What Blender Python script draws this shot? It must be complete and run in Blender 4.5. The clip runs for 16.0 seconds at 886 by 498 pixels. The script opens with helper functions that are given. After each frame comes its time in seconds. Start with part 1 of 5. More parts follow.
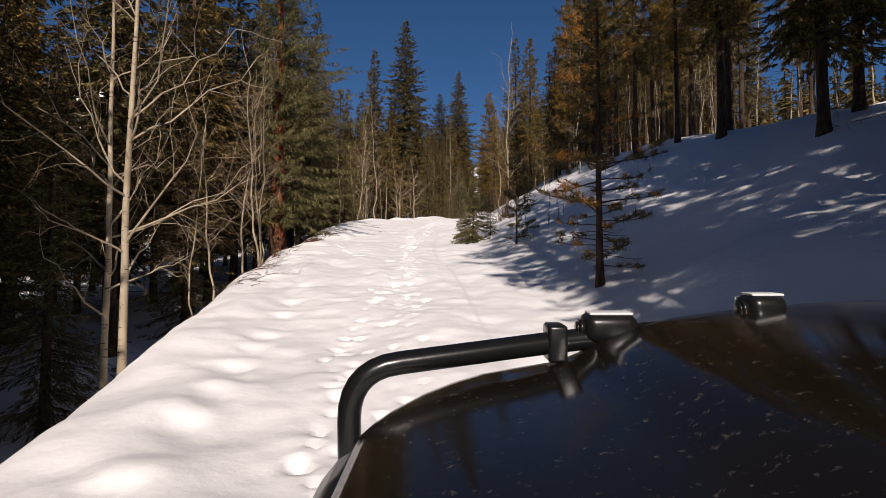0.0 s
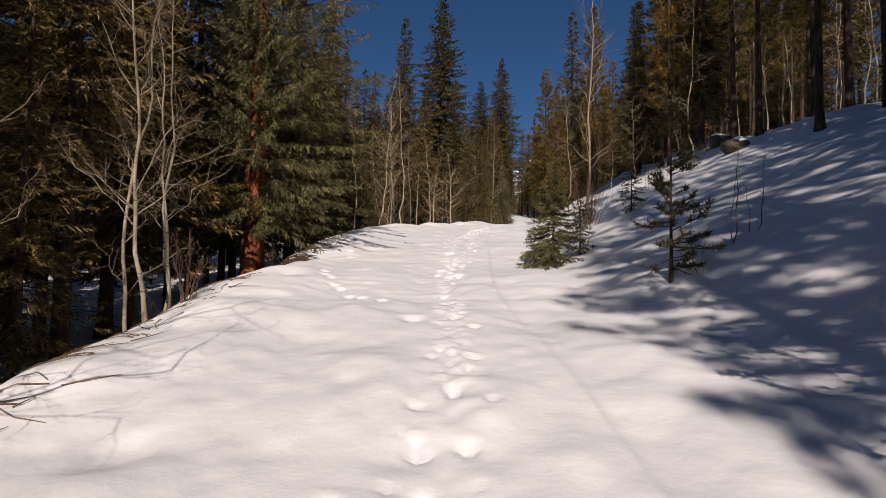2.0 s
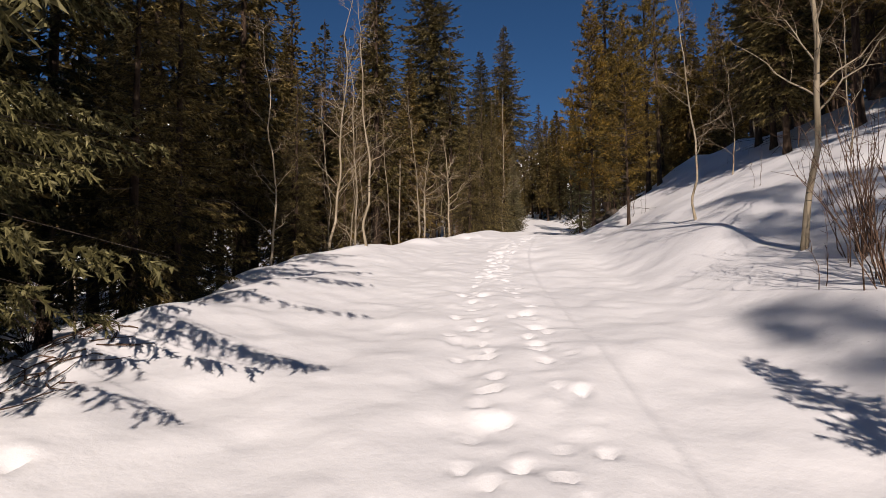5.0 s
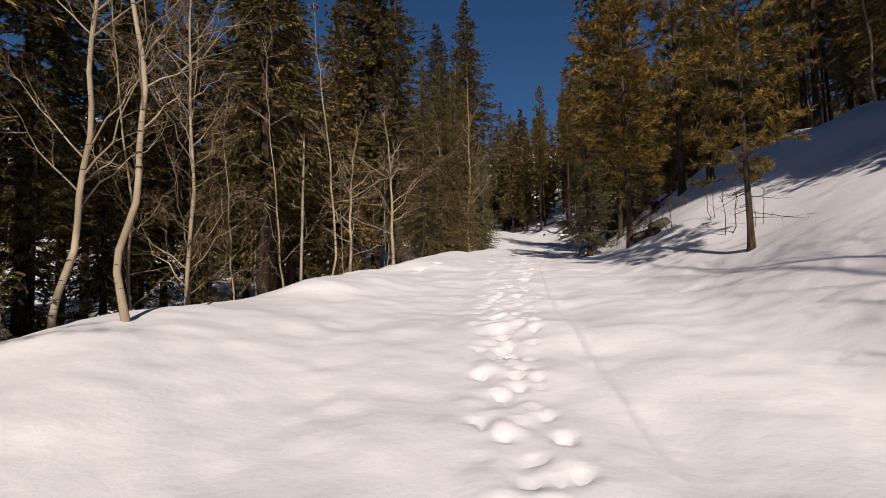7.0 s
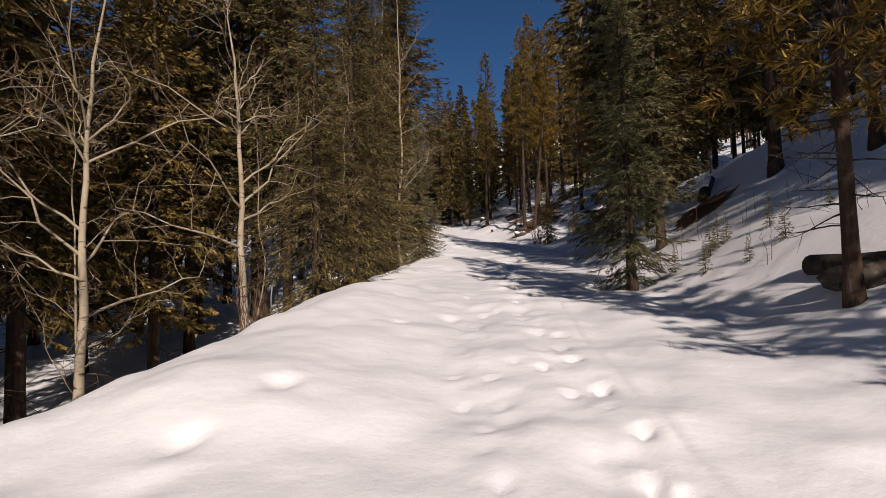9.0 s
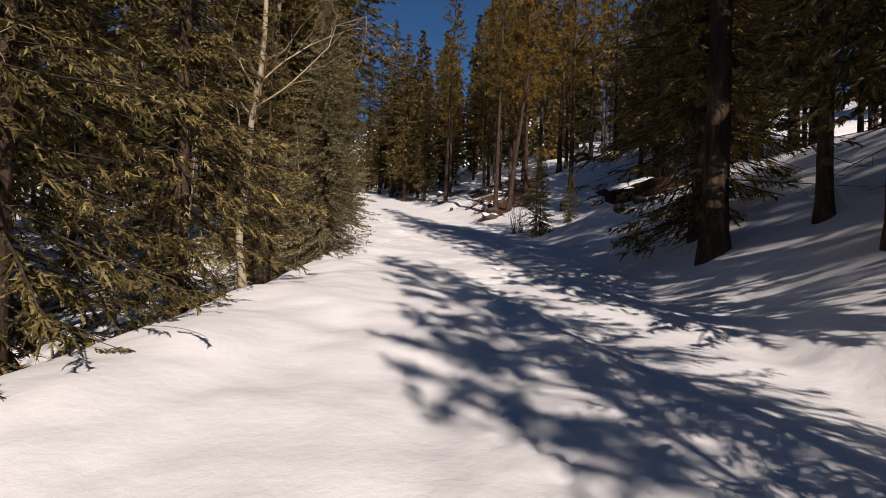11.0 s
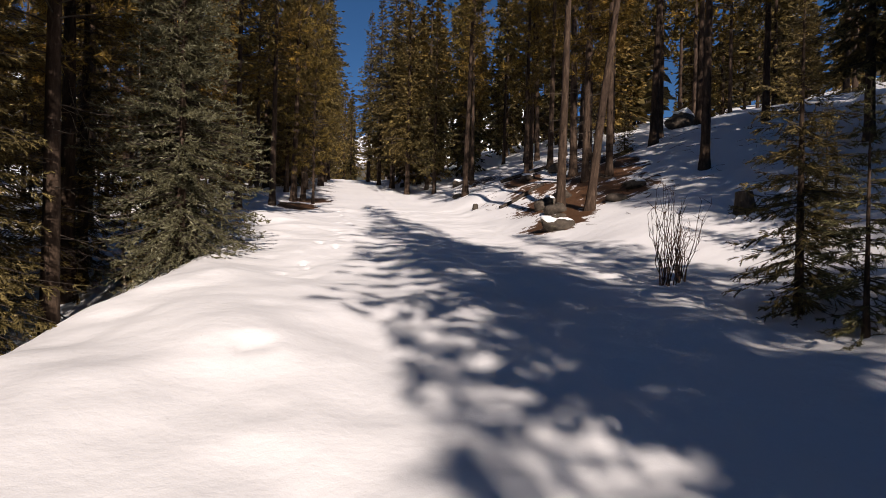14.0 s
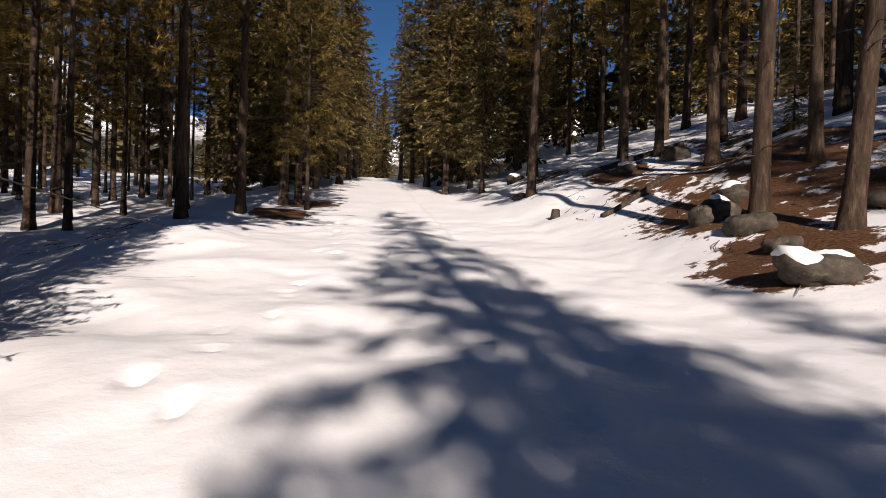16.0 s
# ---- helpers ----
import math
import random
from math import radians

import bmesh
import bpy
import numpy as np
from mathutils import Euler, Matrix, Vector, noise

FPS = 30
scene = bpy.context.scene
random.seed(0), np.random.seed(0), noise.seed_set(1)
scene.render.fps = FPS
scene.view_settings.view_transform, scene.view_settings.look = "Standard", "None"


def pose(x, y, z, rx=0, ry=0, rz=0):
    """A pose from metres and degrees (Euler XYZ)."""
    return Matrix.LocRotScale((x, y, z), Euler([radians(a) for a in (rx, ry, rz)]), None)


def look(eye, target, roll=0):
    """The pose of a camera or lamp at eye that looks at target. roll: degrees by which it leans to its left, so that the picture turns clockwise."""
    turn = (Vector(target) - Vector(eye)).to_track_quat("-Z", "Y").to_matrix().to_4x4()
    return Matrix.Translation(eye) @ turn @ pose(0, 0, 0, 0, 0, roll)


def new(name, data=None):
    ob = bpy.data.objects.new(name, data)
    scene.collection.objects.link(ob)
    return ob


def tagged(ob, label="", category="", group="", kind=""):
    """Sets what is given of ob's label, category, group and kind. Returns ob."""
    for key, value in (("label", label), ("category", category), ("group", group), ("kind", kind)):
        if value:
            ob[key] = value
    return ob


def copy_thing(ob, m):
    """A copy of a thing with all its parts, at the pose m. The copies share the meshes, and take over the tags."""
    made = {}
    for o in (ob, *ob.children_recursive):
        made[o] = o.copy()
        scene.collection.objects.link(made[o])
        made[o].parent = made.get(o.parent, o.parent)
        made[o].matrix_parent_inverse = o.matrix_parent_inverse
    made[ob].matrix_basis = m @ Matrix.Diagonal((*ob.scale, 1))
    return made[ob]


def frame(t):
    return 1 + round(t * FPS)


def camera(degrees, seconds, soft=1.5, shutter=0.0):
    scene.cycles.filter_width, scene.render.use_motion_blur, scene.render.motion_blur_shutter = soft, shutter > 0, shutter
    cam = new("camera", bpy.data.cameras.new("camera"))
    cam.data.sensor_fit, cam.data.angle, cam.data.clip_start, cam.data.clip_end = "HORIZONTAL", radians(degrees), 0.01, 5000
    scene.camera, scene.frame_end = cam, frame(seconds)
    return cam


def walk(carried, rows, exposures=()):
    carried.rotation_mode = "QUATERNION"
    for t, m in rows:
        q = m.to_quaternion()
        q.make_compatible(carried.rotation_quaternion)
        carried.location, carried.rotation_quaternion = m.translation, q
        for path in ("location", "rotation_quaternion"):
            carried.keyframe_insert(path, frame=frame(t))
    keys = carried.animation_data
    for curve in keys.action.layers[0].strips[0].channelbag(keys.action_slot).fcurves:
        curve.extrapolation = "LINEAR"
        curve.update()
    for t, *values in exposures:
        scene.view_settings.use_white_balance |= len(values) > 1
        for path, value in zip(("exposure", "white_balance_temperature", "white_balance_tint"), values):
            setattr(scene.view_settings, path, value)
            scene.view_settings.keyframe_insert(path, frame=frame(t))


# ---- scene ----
cam = camera(77.9, 16.0, soft=0.6)
PATH = [
    (0, (0.0, 0.0, 1.6), (0.0, 1.997, 1.705), 0.0),
    (0.5, (-0.27, 2.202, 1.715), (-0.386, 4.198, 1.771), 2.9),
    (1, (-0.45, 4.373, 1.987), (-0.631, 6.365, 2.004), 2.8),
    (1.5, (-0.562, 6.517, 2.347), (-0.712, 8.51, 2.427), 0.9),
    (2, (-0.72, 8.644, 2.616), (-0.839, 10.637, 2.735), 1.0),
    (2.5, (-0.81, 10.744, 2.952), (-0.908, 12.738, 3.07), -0.6),
    (3, (-0.9, 12.734, 3.236), (-0.983, 14.729, 3.351), -1.6),
    (3.5, (-1.058, 14.635, 3.516), (-1.144, 16.629, 3.638), -1.4),
    (4, (-1.327, 16.424, 3.768), (-1.505, 18.413, 3.886), -0.9),
    (4.5, (-1.71, 18.549, 4.059), (-1.974, 20.529, 4.159), 1.3),
    (5, (-1.642, 21.097, 4.463), (-1.736, 23.09, 4.588), -0.6),
    (7.5, (-1.542, 33.589, 6.117), (-1.438, 35.58, 6.278), -1.1),
    (8, (-1.306, 36.109, 6.487), (-1.143, 38.097, 6.641), -0.7),
    (8.5, (-1.071, 38.59, 6.855), (-0.846, 40.575, 6.948), -0.4),
    (9, (-0.684, 40.861, 7.204), (-0.373, 42.833, 7.327), -1.8),
    (9.5, (-0.292, 43.26, 7.482), (0.091, 45.221, 7.57), 0.7),
    (10, (0.178, 45.575, 7.754), (0.637, 47.521, 7.815), 1.4),
    (12.5, (3.57, 57.891, 8.923), (4.052, 59.832, 8.939), 1.8),
    (13, (4.075, 60.08, 9.225), (4.549, 62.023, 9.258), 1.5),
    (13.5, (4.537, 62.237, 9.442), (4.99, 64.185, 9.483), 1.3),
    (14, (4.913, 64.277, 9.65), (5.319, 66.235, 9.654), 1.4),
    (14.5, (5.202, 66.199, 9.849), (5.586, 68.162, 9.863), 2.2),
    (15, (5.448, 68.043, 10.041), (5.777, 70.015, 10.074), 1.2),
    (15.5, (5.741, 70.046, 10.247), (6.035, 72.024, 10.256), 0.7),
    (16, (5.909, 71.974, 10.447), (6.181, 73.955, 10.445), 1.4),
]
walk(cam, [(t, look(eye, target, roll)) for t, eye, target, roll in PATH],
     exposures=((0, 0.14), (1, -0.03), (3, -0.10), (5, 0.0), (7.5, -0.10), (8.5, -0.05), (9.5, 0.06), (12.5, 0.16), (14.5, 0.28), (16, 0.34)))

# ---- light ----
SUN_EL, SUN_AZ = 28.0, -87.6      # elevation, and the bearing of the sun from +x, in degrees
world = bpy.data.worlds.new("sky")
scene.world = world
world.use_nodes = True
wn = world.node_tree.nodes
sky = wn.new("ShaderNodeTexSky")
sky.sky_type, sky.sun_disc = "NISHITA", False
sky.sun_elevation, sky.sun_rotation = radians(SUN_EL), radians(90 - SUN_AZ)
sky.altitude, sky.air_density, sky.dust_density, sky.ozone_density = 3000, 1.0, 0.0, 4.5
deep = wn.new("ShaderNodeHueSaturation")      # thin, dry mountain air
deep.inputs["Saturation"].default_value = 1.12
world.node_tree.links.new(sky.outputs[0], deep.inputs["Color"])
world.node_tree.links.new(deep.outputs[0], wn["Background"].inputs[0])
wn["Background"].inputs[1].default_value = 0.055
sun = new("sun", bpy.data.lights.new("sun", "SUN"))
sun.data.energy, sun.data.angle, sun.data.color = 5.1, radians(0.55), (1.0, 0.87, 0.785)
to_sun = Vector((math.cos(radians(SUN_EL)) * math.cos(radians(SUN_AZ)), math.cos(radians(SUN_EL)) * math.sin(radians(SUN_AZ)), math.sin(radians(SUN_EL))))
sun.rotation_euler = to_sun.to_track_quat("Z", "Y").to_euler()
sun.location = (0, -30, 40)


# ---- materials ----
class Mat:
    """A node material with a few short ways to add nodes."""

    def __init__(self, name, rough=0.8, metal=0.0, spec=0.3):
        self.mat = bpy.data.materials.new(name)
        self.mat.use_nodes = True
        self.tree = self.mat.node_tree
        self.bsdf = self.tree.nodes["Principled BSDF"]
        self.bsdf.inputs["Roughness"].default_value = rough
        self.bsdf.inputs["Metallic"].default_value = metal
        self.bsdf.inputs["Specular IOR Level"].default_value = spec
        self.geo = self.tree.nodes.new("ShaderNodeNewGeometry")
        self.info = self.tree.nodes.new("ShaderNodeObjectInfo")
        self.co = self.tree.nodes.new("ShaderNodeTexCoord")

    def link(self, a, b):
        self.tree.links.new(a, b)

    def noise(self, scale, detail=4.0, stretch=(1, 1, 1), rough=0.55, where="Object"):
        m = self.tree.nodes.new("ShaderNodeMapping")
        m.inputs["Scale"].default_value = stretch
        self.link(self.co.outputs[where], m.inputs[0])
        n = self.tree.nodes.new("ShaderNodeTexNoise")
        n.inputs["Scale"].default_value, n.inputs["Detail"].default_value, n.inputs["Roughness"].default_value = scale, detail, rough
        self.link(m.outputs[0], n.inputs["Vector"])
        return n.outputs["Fac"]

    def ramp(self, fac, *stops):
        r = self.tree.nodes.new("ShaderNodeValToRGB")
        while len(r.color_ramp.elements) < len(stops):
            r.color_ramp.elements.new(0.5)
        for e, (p, c) in zip(r.color_ramp.elements, stops):
            e.position, e.color = p, (*c, 1)
        self.link(fac, r.inputs[0])
        return r.outputs[0]

    def mix(self, fac, a, b, mode="MIX"):
        n = self.tree.nodes.new("ShaderNodeMix")
        n.data_type, n.blend_type = "RGBA", mode
        for v, s in ((fac, 0), (a, 6), (b, 7)):
            if hasattr(v, "links"):
                self.link(v, n.inputs[s])
            else:
                n.inputs[s].default_value = v if s == 0 else (*v, 1)
        return n.outputs[2]

    def math(self, op, a, b=0.0):
        n = self.tree.nodes.new("ShaderNodeMath")
        n.operation = op
        for v, s in ((a, 0), (b, 1)):
            if hasattr(v, "links"):
                self.link(v, n.inputs[s])
            else:
                n.inputs[s].default_value = v
        return n.outputs[0]

    def bump(self, height, strength=0.5, distance=0.02, after=None):
        b = self.tree.nodes.new("ShaderNodeBump")
        b.inputs["Strength"].default_value, b.inputs["Distance"].default_value = strength, distance
        self.link(height, b.inputs["Height"])
        if after is not None:
            self.link(after, b.inputs["Normal"])
        self.link(b.outputs[0], self.bsdf.inputs["Normal"])
        return b.outputs[0]

    def colour(self, c):
        if hasattr(c, "links"):
            self.link(c, self.bsdf.inputs["Base Color"])
        else:
            self.bsdf.inputs["Base Color"].default_value = (*c, 1)
        return self

    def attribute(self, name):
        a = self.tree.nodes.new("ShaderNodeAttribute")
        a.attribute_name = name
        return a.outputs["Fac"]


def snow_material():
    m = Mat("snow", rough=0.55, spec=0.25)
    big, fine, grain = m.noise(0.35, 3), m.noise(9, 5), m.noise(120, 2)
    white = m.mix(m.ramp(big, (0.35, (0, 0, 0)), (0.7, (1, 1, 1))), (0.79, 0.78, 0.785), (0.86, 0.85, 0.85))
    dirt = m.ramp(m.noise(38, 3), (0.70, (0, 0, 0)), (0.76, (1, 1, 1)))
    twigs = m.mix(m.math("MULTIPLY", dirt, m.attribute("debris")), white, (0.10, 0.07, 0.045))
    litter_c = m.ramp(m.noise(26, 6), (0.30, (0.035, 0.018, 0.010)), (0.55, (0.11, 0.055, 0.028)), (0.78, (0.20, 0.11, 0.055)))
    edge = m.math("ADD", m.attribute("litter"), m.math("MULTIPLY", m.math("SUBTRACT", m.noise(3.2, 6, rough=0.65), 0.5), 1.1))
    cover = m.ramp(edge, (0.50, (0, 0, 0)), (0.56, (1, 1, 1)))
    m.colour(m.mix(cover, twigs, litter_c))
    b = m.bump(fine, 0.25, 0.03)
    m.bump(grain, 0.25, 0.004, b)
    m.bsdf.inputs["Subsurface Weight"].default_value = 0.0
    return m.mat


def bark_material(name, dark, mid, light, scale=9.0):
    m = Mat(name, rough=0.9, spec=0.15)
    n = m.noise(scale, 6, (1, 1, 0.22), 0.7)
    c = m.ramp(n, (0.32, dark), (0.52, mid), (0.72, light))
    spread = m.noise(1.1, 2)
    c = m.mix(m.ramp(spread, (0.4, (0, 0, 0)), (0.7, (0.5, 0.5, 0.5))), c, dark)
    m.colour(c)
    m.bump(n, 0.8, 0.03)
    return m.mat


def aspen_material():
    m = Mat("aspen_bark", rough=0.75, spec=0.2)
    base = m.ramp(m.noise(3.0, 4, (1, 1, 0.5)), (0.3, (0.21, 0.17, 0.11)), (0.6, (0.38, 0.315, 0.225)), (0.8, (0.56, 0.49, 0.39)))
    scars = m.ramp(m.noise(14, 3, (0.35, 0.35, 1.6)), (0.62, (0, 0, 0)), (0.68, (1, 1, 1)))
    m.colour(m.mix(scars, base, (0.045, 0.04, 0.035)))
    m.bump(m.noise(30, 3), 0.3, 0.01)
    return m.mat


def needle_material(name, deep, mid, pale, dry=None):
    m = Mat(name, rough=0.6, spec=0.2)
    r = m.geo.outputs["Random Per Island"]
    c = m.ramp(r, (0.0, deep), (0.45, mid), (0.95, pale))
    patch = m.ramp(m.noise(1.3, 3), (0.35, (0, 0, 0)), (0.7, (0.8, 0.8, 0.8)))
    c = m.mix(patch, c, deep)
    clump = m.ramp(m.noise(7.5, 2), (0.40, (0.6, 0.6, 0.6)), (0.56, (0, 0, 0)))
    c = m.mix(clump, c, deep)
    tint = m.ramp(m.info.outputs["Random"], (0.0, (0.75, 0.8, 0.85)), (0.5, (1, 1, 1)), (1.0, (1.25, 1.1, 0.8)))
    c = m.mix(1.0, c, tint, "MULTIPLY")
    if dry:
        c = m.mix(m.ramp(m.noise(2.3, 2), (0.52, (0, 0, 0)), (0.58, (1, 1, 1))), c, dry)
    m.colour(c)
    t = m.tree.nodes.new("ShaderNodeBsdfTranslucent")
    m.link(c, t.inputs["Color"])
    mixer = m.tree.nodes.new("ShaderNodeMixShader")
    mixer.inputs[0].default_value = 0.10
    m.link(m.bsdf.outputs[0], mixer.inputs[1])
    m.link(t.outputs[0], mixer.inputs[2])
    m.link(mixer.outputs[0], m.tree.nodes["Material Output"].inputs[0])
    return m.mat


SNOW = snow_material()
BARK_RED = bark_material("spruce_bark_red", (0.07, 0.022, 0.010), (0.24, 0.075, 0.03), (0.42, 0.16, 0.075), 11)
BARK_GREY = bark_material("conifer_bark", (0.020, 0.013, 0.010), (0.062, 0.041, 0.028), (0.13, 0.092, 0.066), 12)
BARK_PALE = bark_material("pale_pine_bark", (0.10, 0.08, 0.06), (0.23, 0.19, 0.15), (0.40, 0.35, 0.29), 10)
BARK_DARK = bark_material("dead_wood", (0.022, 0.017, 0.014), (0.06, 0.048, 0.038), (0.12, 0.10, 0.08), 12)
TWIG_PALE = bark_material("pale_twigs", (0.09, 0.057, 0.034), (0.185, 0.122, 0.07), (0.29, 0.205, 0.13), 8)
TWIG_RED = bark_material("shrub_stems", (0.05, 0.03, 0.022), (0.12, 0.075, 0.05), (0.2, 0.13, 0.09), 8)
ASPEN = aspen_material()
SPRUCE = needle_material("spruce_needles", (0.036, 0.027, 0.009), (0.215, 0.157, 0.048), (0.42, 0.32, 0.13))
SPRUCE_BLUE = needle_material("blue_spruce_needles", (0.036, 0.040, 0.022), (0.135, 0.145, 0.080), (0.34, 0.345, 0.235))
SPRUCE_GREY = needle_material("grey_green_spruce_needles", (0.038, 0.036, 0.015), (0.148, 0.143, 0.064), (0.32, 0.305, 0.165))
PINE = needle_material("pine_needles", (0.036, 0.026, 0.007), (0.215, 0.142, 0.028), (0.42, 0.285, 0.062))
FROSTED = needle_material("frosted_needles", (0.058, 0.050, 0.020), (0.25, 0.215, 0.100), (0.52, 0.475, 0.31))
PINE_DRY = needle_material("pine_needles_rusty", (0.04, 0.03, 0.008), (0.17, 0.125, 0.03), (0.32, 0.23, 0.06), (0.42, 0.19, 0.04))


# ---- the lie of the land ----
def table(y, *rows):
    """Smooth interpolation of (y, value) rows."""
    ys, vs = zip(*rows)
    out = 0
    for off, w in ((-1.6, 0.2), (-0.8, 0.2), (0, 0.2), (0.8, 0.2), (1.6, 0.2)):
        out = out + w * np.interp(np.asarray(y, float) + off, ys, vs)
    return out


def lattice(x, y, seed):
    n = (x * 374761393 + y * 668265263 + seed * 974634777).astype(np.int64) & 0x7FFFFFFF
    n = ((n ^ (n >> 13)) * 1274126177) & 0x7FFFFFFF
    return ((n ^ (n >> 16)) & 0xFFFF) / 65535.0


def fuzz(x, y, size, seed=0):
    """Smooth value noise from -1 to 1 with cells of the given size."""
    u, v = np.asarray(x, float) / size, np.asarray(y, float) / size
    i, j = np.floor(u).astype(np.int64), np.floor(v).astype(np.int64)
    f, g = u - i, v - j
    f, g = f * f * (3 - 2 * f), g * g * (3 - 2 * g)
    a, b = lattice(i, j, seed), lattice(i + 1, j, seed)
    c, e = lattice(i, j + 1, seed), lattice(i + 1, j + 1, seed)
    return 2 * ((a * (1 - f) + b * f) * (1 - g) + (c * (1 - f) + e * f) * g) - 1


def ease(v):
    v = np.clip(v, 0, 1)
    return v * v * (3 - 2 * v)


def line_x(y):
    """Where the middle of the walk runs."""
    return table(y, (-40, 2.0), (0, 0), (4.4, -0.45), (8.6, -0.72), (12.7, -0.9), (16.4, -1.33), (18.6, -1.65), (21, -1.66), (33.6, -1.54), (38.6, -1.07),
                 (43.3, -0.29), (45.6, 0.18), (57.9, 3.57), (62.2, 4.54), (66.2, 5.2), (72, 5.91), (80, 6.2), (90, 6.35), (120, 6.6), (200, 8), (400, 14))


def line_z(y):
    """The height of the snow on the track."""
    return table(y, (-40, -3.0), (0, 0.0), (4.4, 0.28), (8.6, 0.86), (12.7, 1.55), (16.4, 2.12), (21.1, 2.84), (28.5, 4.02), (33.6, 4.70), (38.6, 5.52),
                 (43.3, 6.24), (45.6, 6.52), (57.9, 7.72), (62.2, 8.25), (66.2, 8.68), (72, 9.3), (79, 10.15), (85, 11.0), (90, 11.8), (110, 14.9), (132, 18.0), (200, 24), (400, 40), (900, 60))


def edge_left(y):
    return table(y, (-40, -3.0), (4, -2.9), (8, -3.5), (13, -4.2), (21, -4.1), (28, -4.9), (35, -5.2), (40, -3.8), (43.5, -3.6), (46.5, -2.8), (48.5, -2.9), (50.5, -3.3), (56, -3.2), (60, -3.0), (66, -2.8), (70, -3.0),
                 (76, -3.1), (80, -4.2), (90, -6.0), (120, -7), (400, -9))


def toe_right(y):
    return table(y, (-40, 2.6), (10, 2.7), (22, 2.7), (33, 2.9), (46, 2.7), (58, 2.9), (66, 3.2), (72, 3.5), (80, 3.2), (95, 3.2), (200, 4))


def ground_z(x, y, fine=True):
    x, y = np.asarray(x, float), np.asarray(y, float)
    d = x - line_x(y)
    z = line_z(y)
    # the bank above the track
    e = d - toe_right(y)
    steep = table(y, (-40, 0.55), (0, 0.55), (22, 0.53), (34, 0.56), (44, 0.58), (53, 0.80), (58, 0.66), (66, 0.60), (70, 0.36), (75, 0.34), (82, 0.45), (100, 0.36), (400, 0.3))
    wide = table(y, (-40, 8), (0, 8.5), (20, 8.8), (36, 8.8), (50, 6), (58, 5.2), (66, 4.6), (72, 9), (80, 12), (400, 12))
    gentle = table(y, (-40, 0.10), (20, 0.12), (40, 0.16), (52, 0.24), (66, 0.14), (80, 0.22), (400, 0.25))
    up = np.where(e > 0, steep * (np.sqrt(np.minimum(np.maximum(e, 0), wide) ** 2 + 0.36) - 0.6), 0)
    up = up + gentle * np.maximum(e - wide, 0) * np.where(e > wide, ease((e - wide) / 2.5), 0)
    z = z + up
    # the raised shoulder and the drop on the other side
    rim = table(y, (-40, 0), (28, 0.05), (33, 0.25), (36.5, 0.30), (39, 0.05), (80, 0))
    z = z + rim * ease((-1.2 - d) / 1.8)
    f = edge_left(y) - d
    deep = table(y, (-40, 2.4), (0, 2.6), (20, 2.2), (40, 2.4), (55, 2.2), (70, 1.5), (78, 0.4), (88, 0.5), (400, 1))
    z = z - np.where(f > -0.4, deep * ease((f + 0.4) / 2.4), 0) - 0.03 * np.clip(f, 0, 60) * table(y, (60, 1), (80, 0.2))
    z = z - 0.10 * np.where((f > -0.9) & (f < 0.9), (f + 0.9) / 1.8, np.where(f >= 0.9, 1, 0))
    off = ease((np.abs(d) - 2.2) / 3.0)
    z = z + off * (0.22 * fuzz(x, y, 3.7, 1) + 0.10 * fuzz(x, y, 1.4, 2)) + 0.8 * ease((np.abs(d) - 12) / 20) * fuzz(x, y, 14, 3)
    far = np.maximum(np.hypot(x - 5, y - 45) - 140, 0)
    z = z + 0.02 * far * (1 + fuzz(x, y, 90, 5))
    if fine:
        on = 1 - ease((np.abs(d + 0.4) - 3.6) / 1.5)
        z = z + on * (0.055 * fuzz(x, y, 1.5, 7) + 0.034 * fuzz(x, y, 0.62, 8) + 0.010 * fuzz(x, y, 0.31, 10)) + 0.010 * fuzz(x, y, 0.21, 9)
        # drifted hummocks along the outer shoulder
        shoulder = np.exp(-((d - edge_left(y) - 1.2) / 0.9) ** 2)
        z = z + shoulder * (0.15 * fuzz(x, y, 2.3, 11) + 0.085 * fuzz(x, y, 0.9, 12) + 0.05)
        # the old wheel hollows under new snow
        for mid in (-0.15, 1.5):
            z = z - 0.05 * np.exp(-((d - mid) / 0.28) ** 2) * (0.7 + 0.3 * fuzz(x, y, 2, 13))
    return z


# ---- building helpers ----
def mesh_of(name, verts, faces, material, smooth=False):
    """A mesh from an array of vertices and arrays of faces (triangles, quads)."""
    me = bpy.data.meshes.new(name)
    groups = [np.asarray(f, np.int32).reshape(len(f), -1) for f in (faces if isinstance(faces, (list, tuple)) else [faces]) if len(f)]
    verts = np.asarray(verts, np.float32)
    me.vertices.add(len(verts))
    me.vertices.foreach_set("co", verts.ravel())
    loops = np.concatenate([g.ravel() for g in groups])
    sizes = np.concatenate([np.full(len(g), g.shape[1], np.int32) for g in groups])
    me.loops.add(len(loops))
    me.loops.foreach_set("vertex_index", loops)
    me.polygons.add(len(sizes))
    me.polygons.foreach_set("loop_start", np.concatenate([[0], np.cumsum(sizes)[:-1]]).astype(np.int32))
    me.polygons.foreach_set("loop_total", sizes)
    me.polygons.foreach_set("use_smooth", np.full(len(sizes), smooth))
    me.update(calc_edges=True)
    me.materials.append(material)
    return me


def part_mesh(name, me, parent, label=""):
    ob = new(name, me)
    ob.parent = parent
    if label:
        ob["label"] = label
    if name in ("branchwork", "twigwork", "crown"):
        ob["kind"] = "stuff"
    return ob


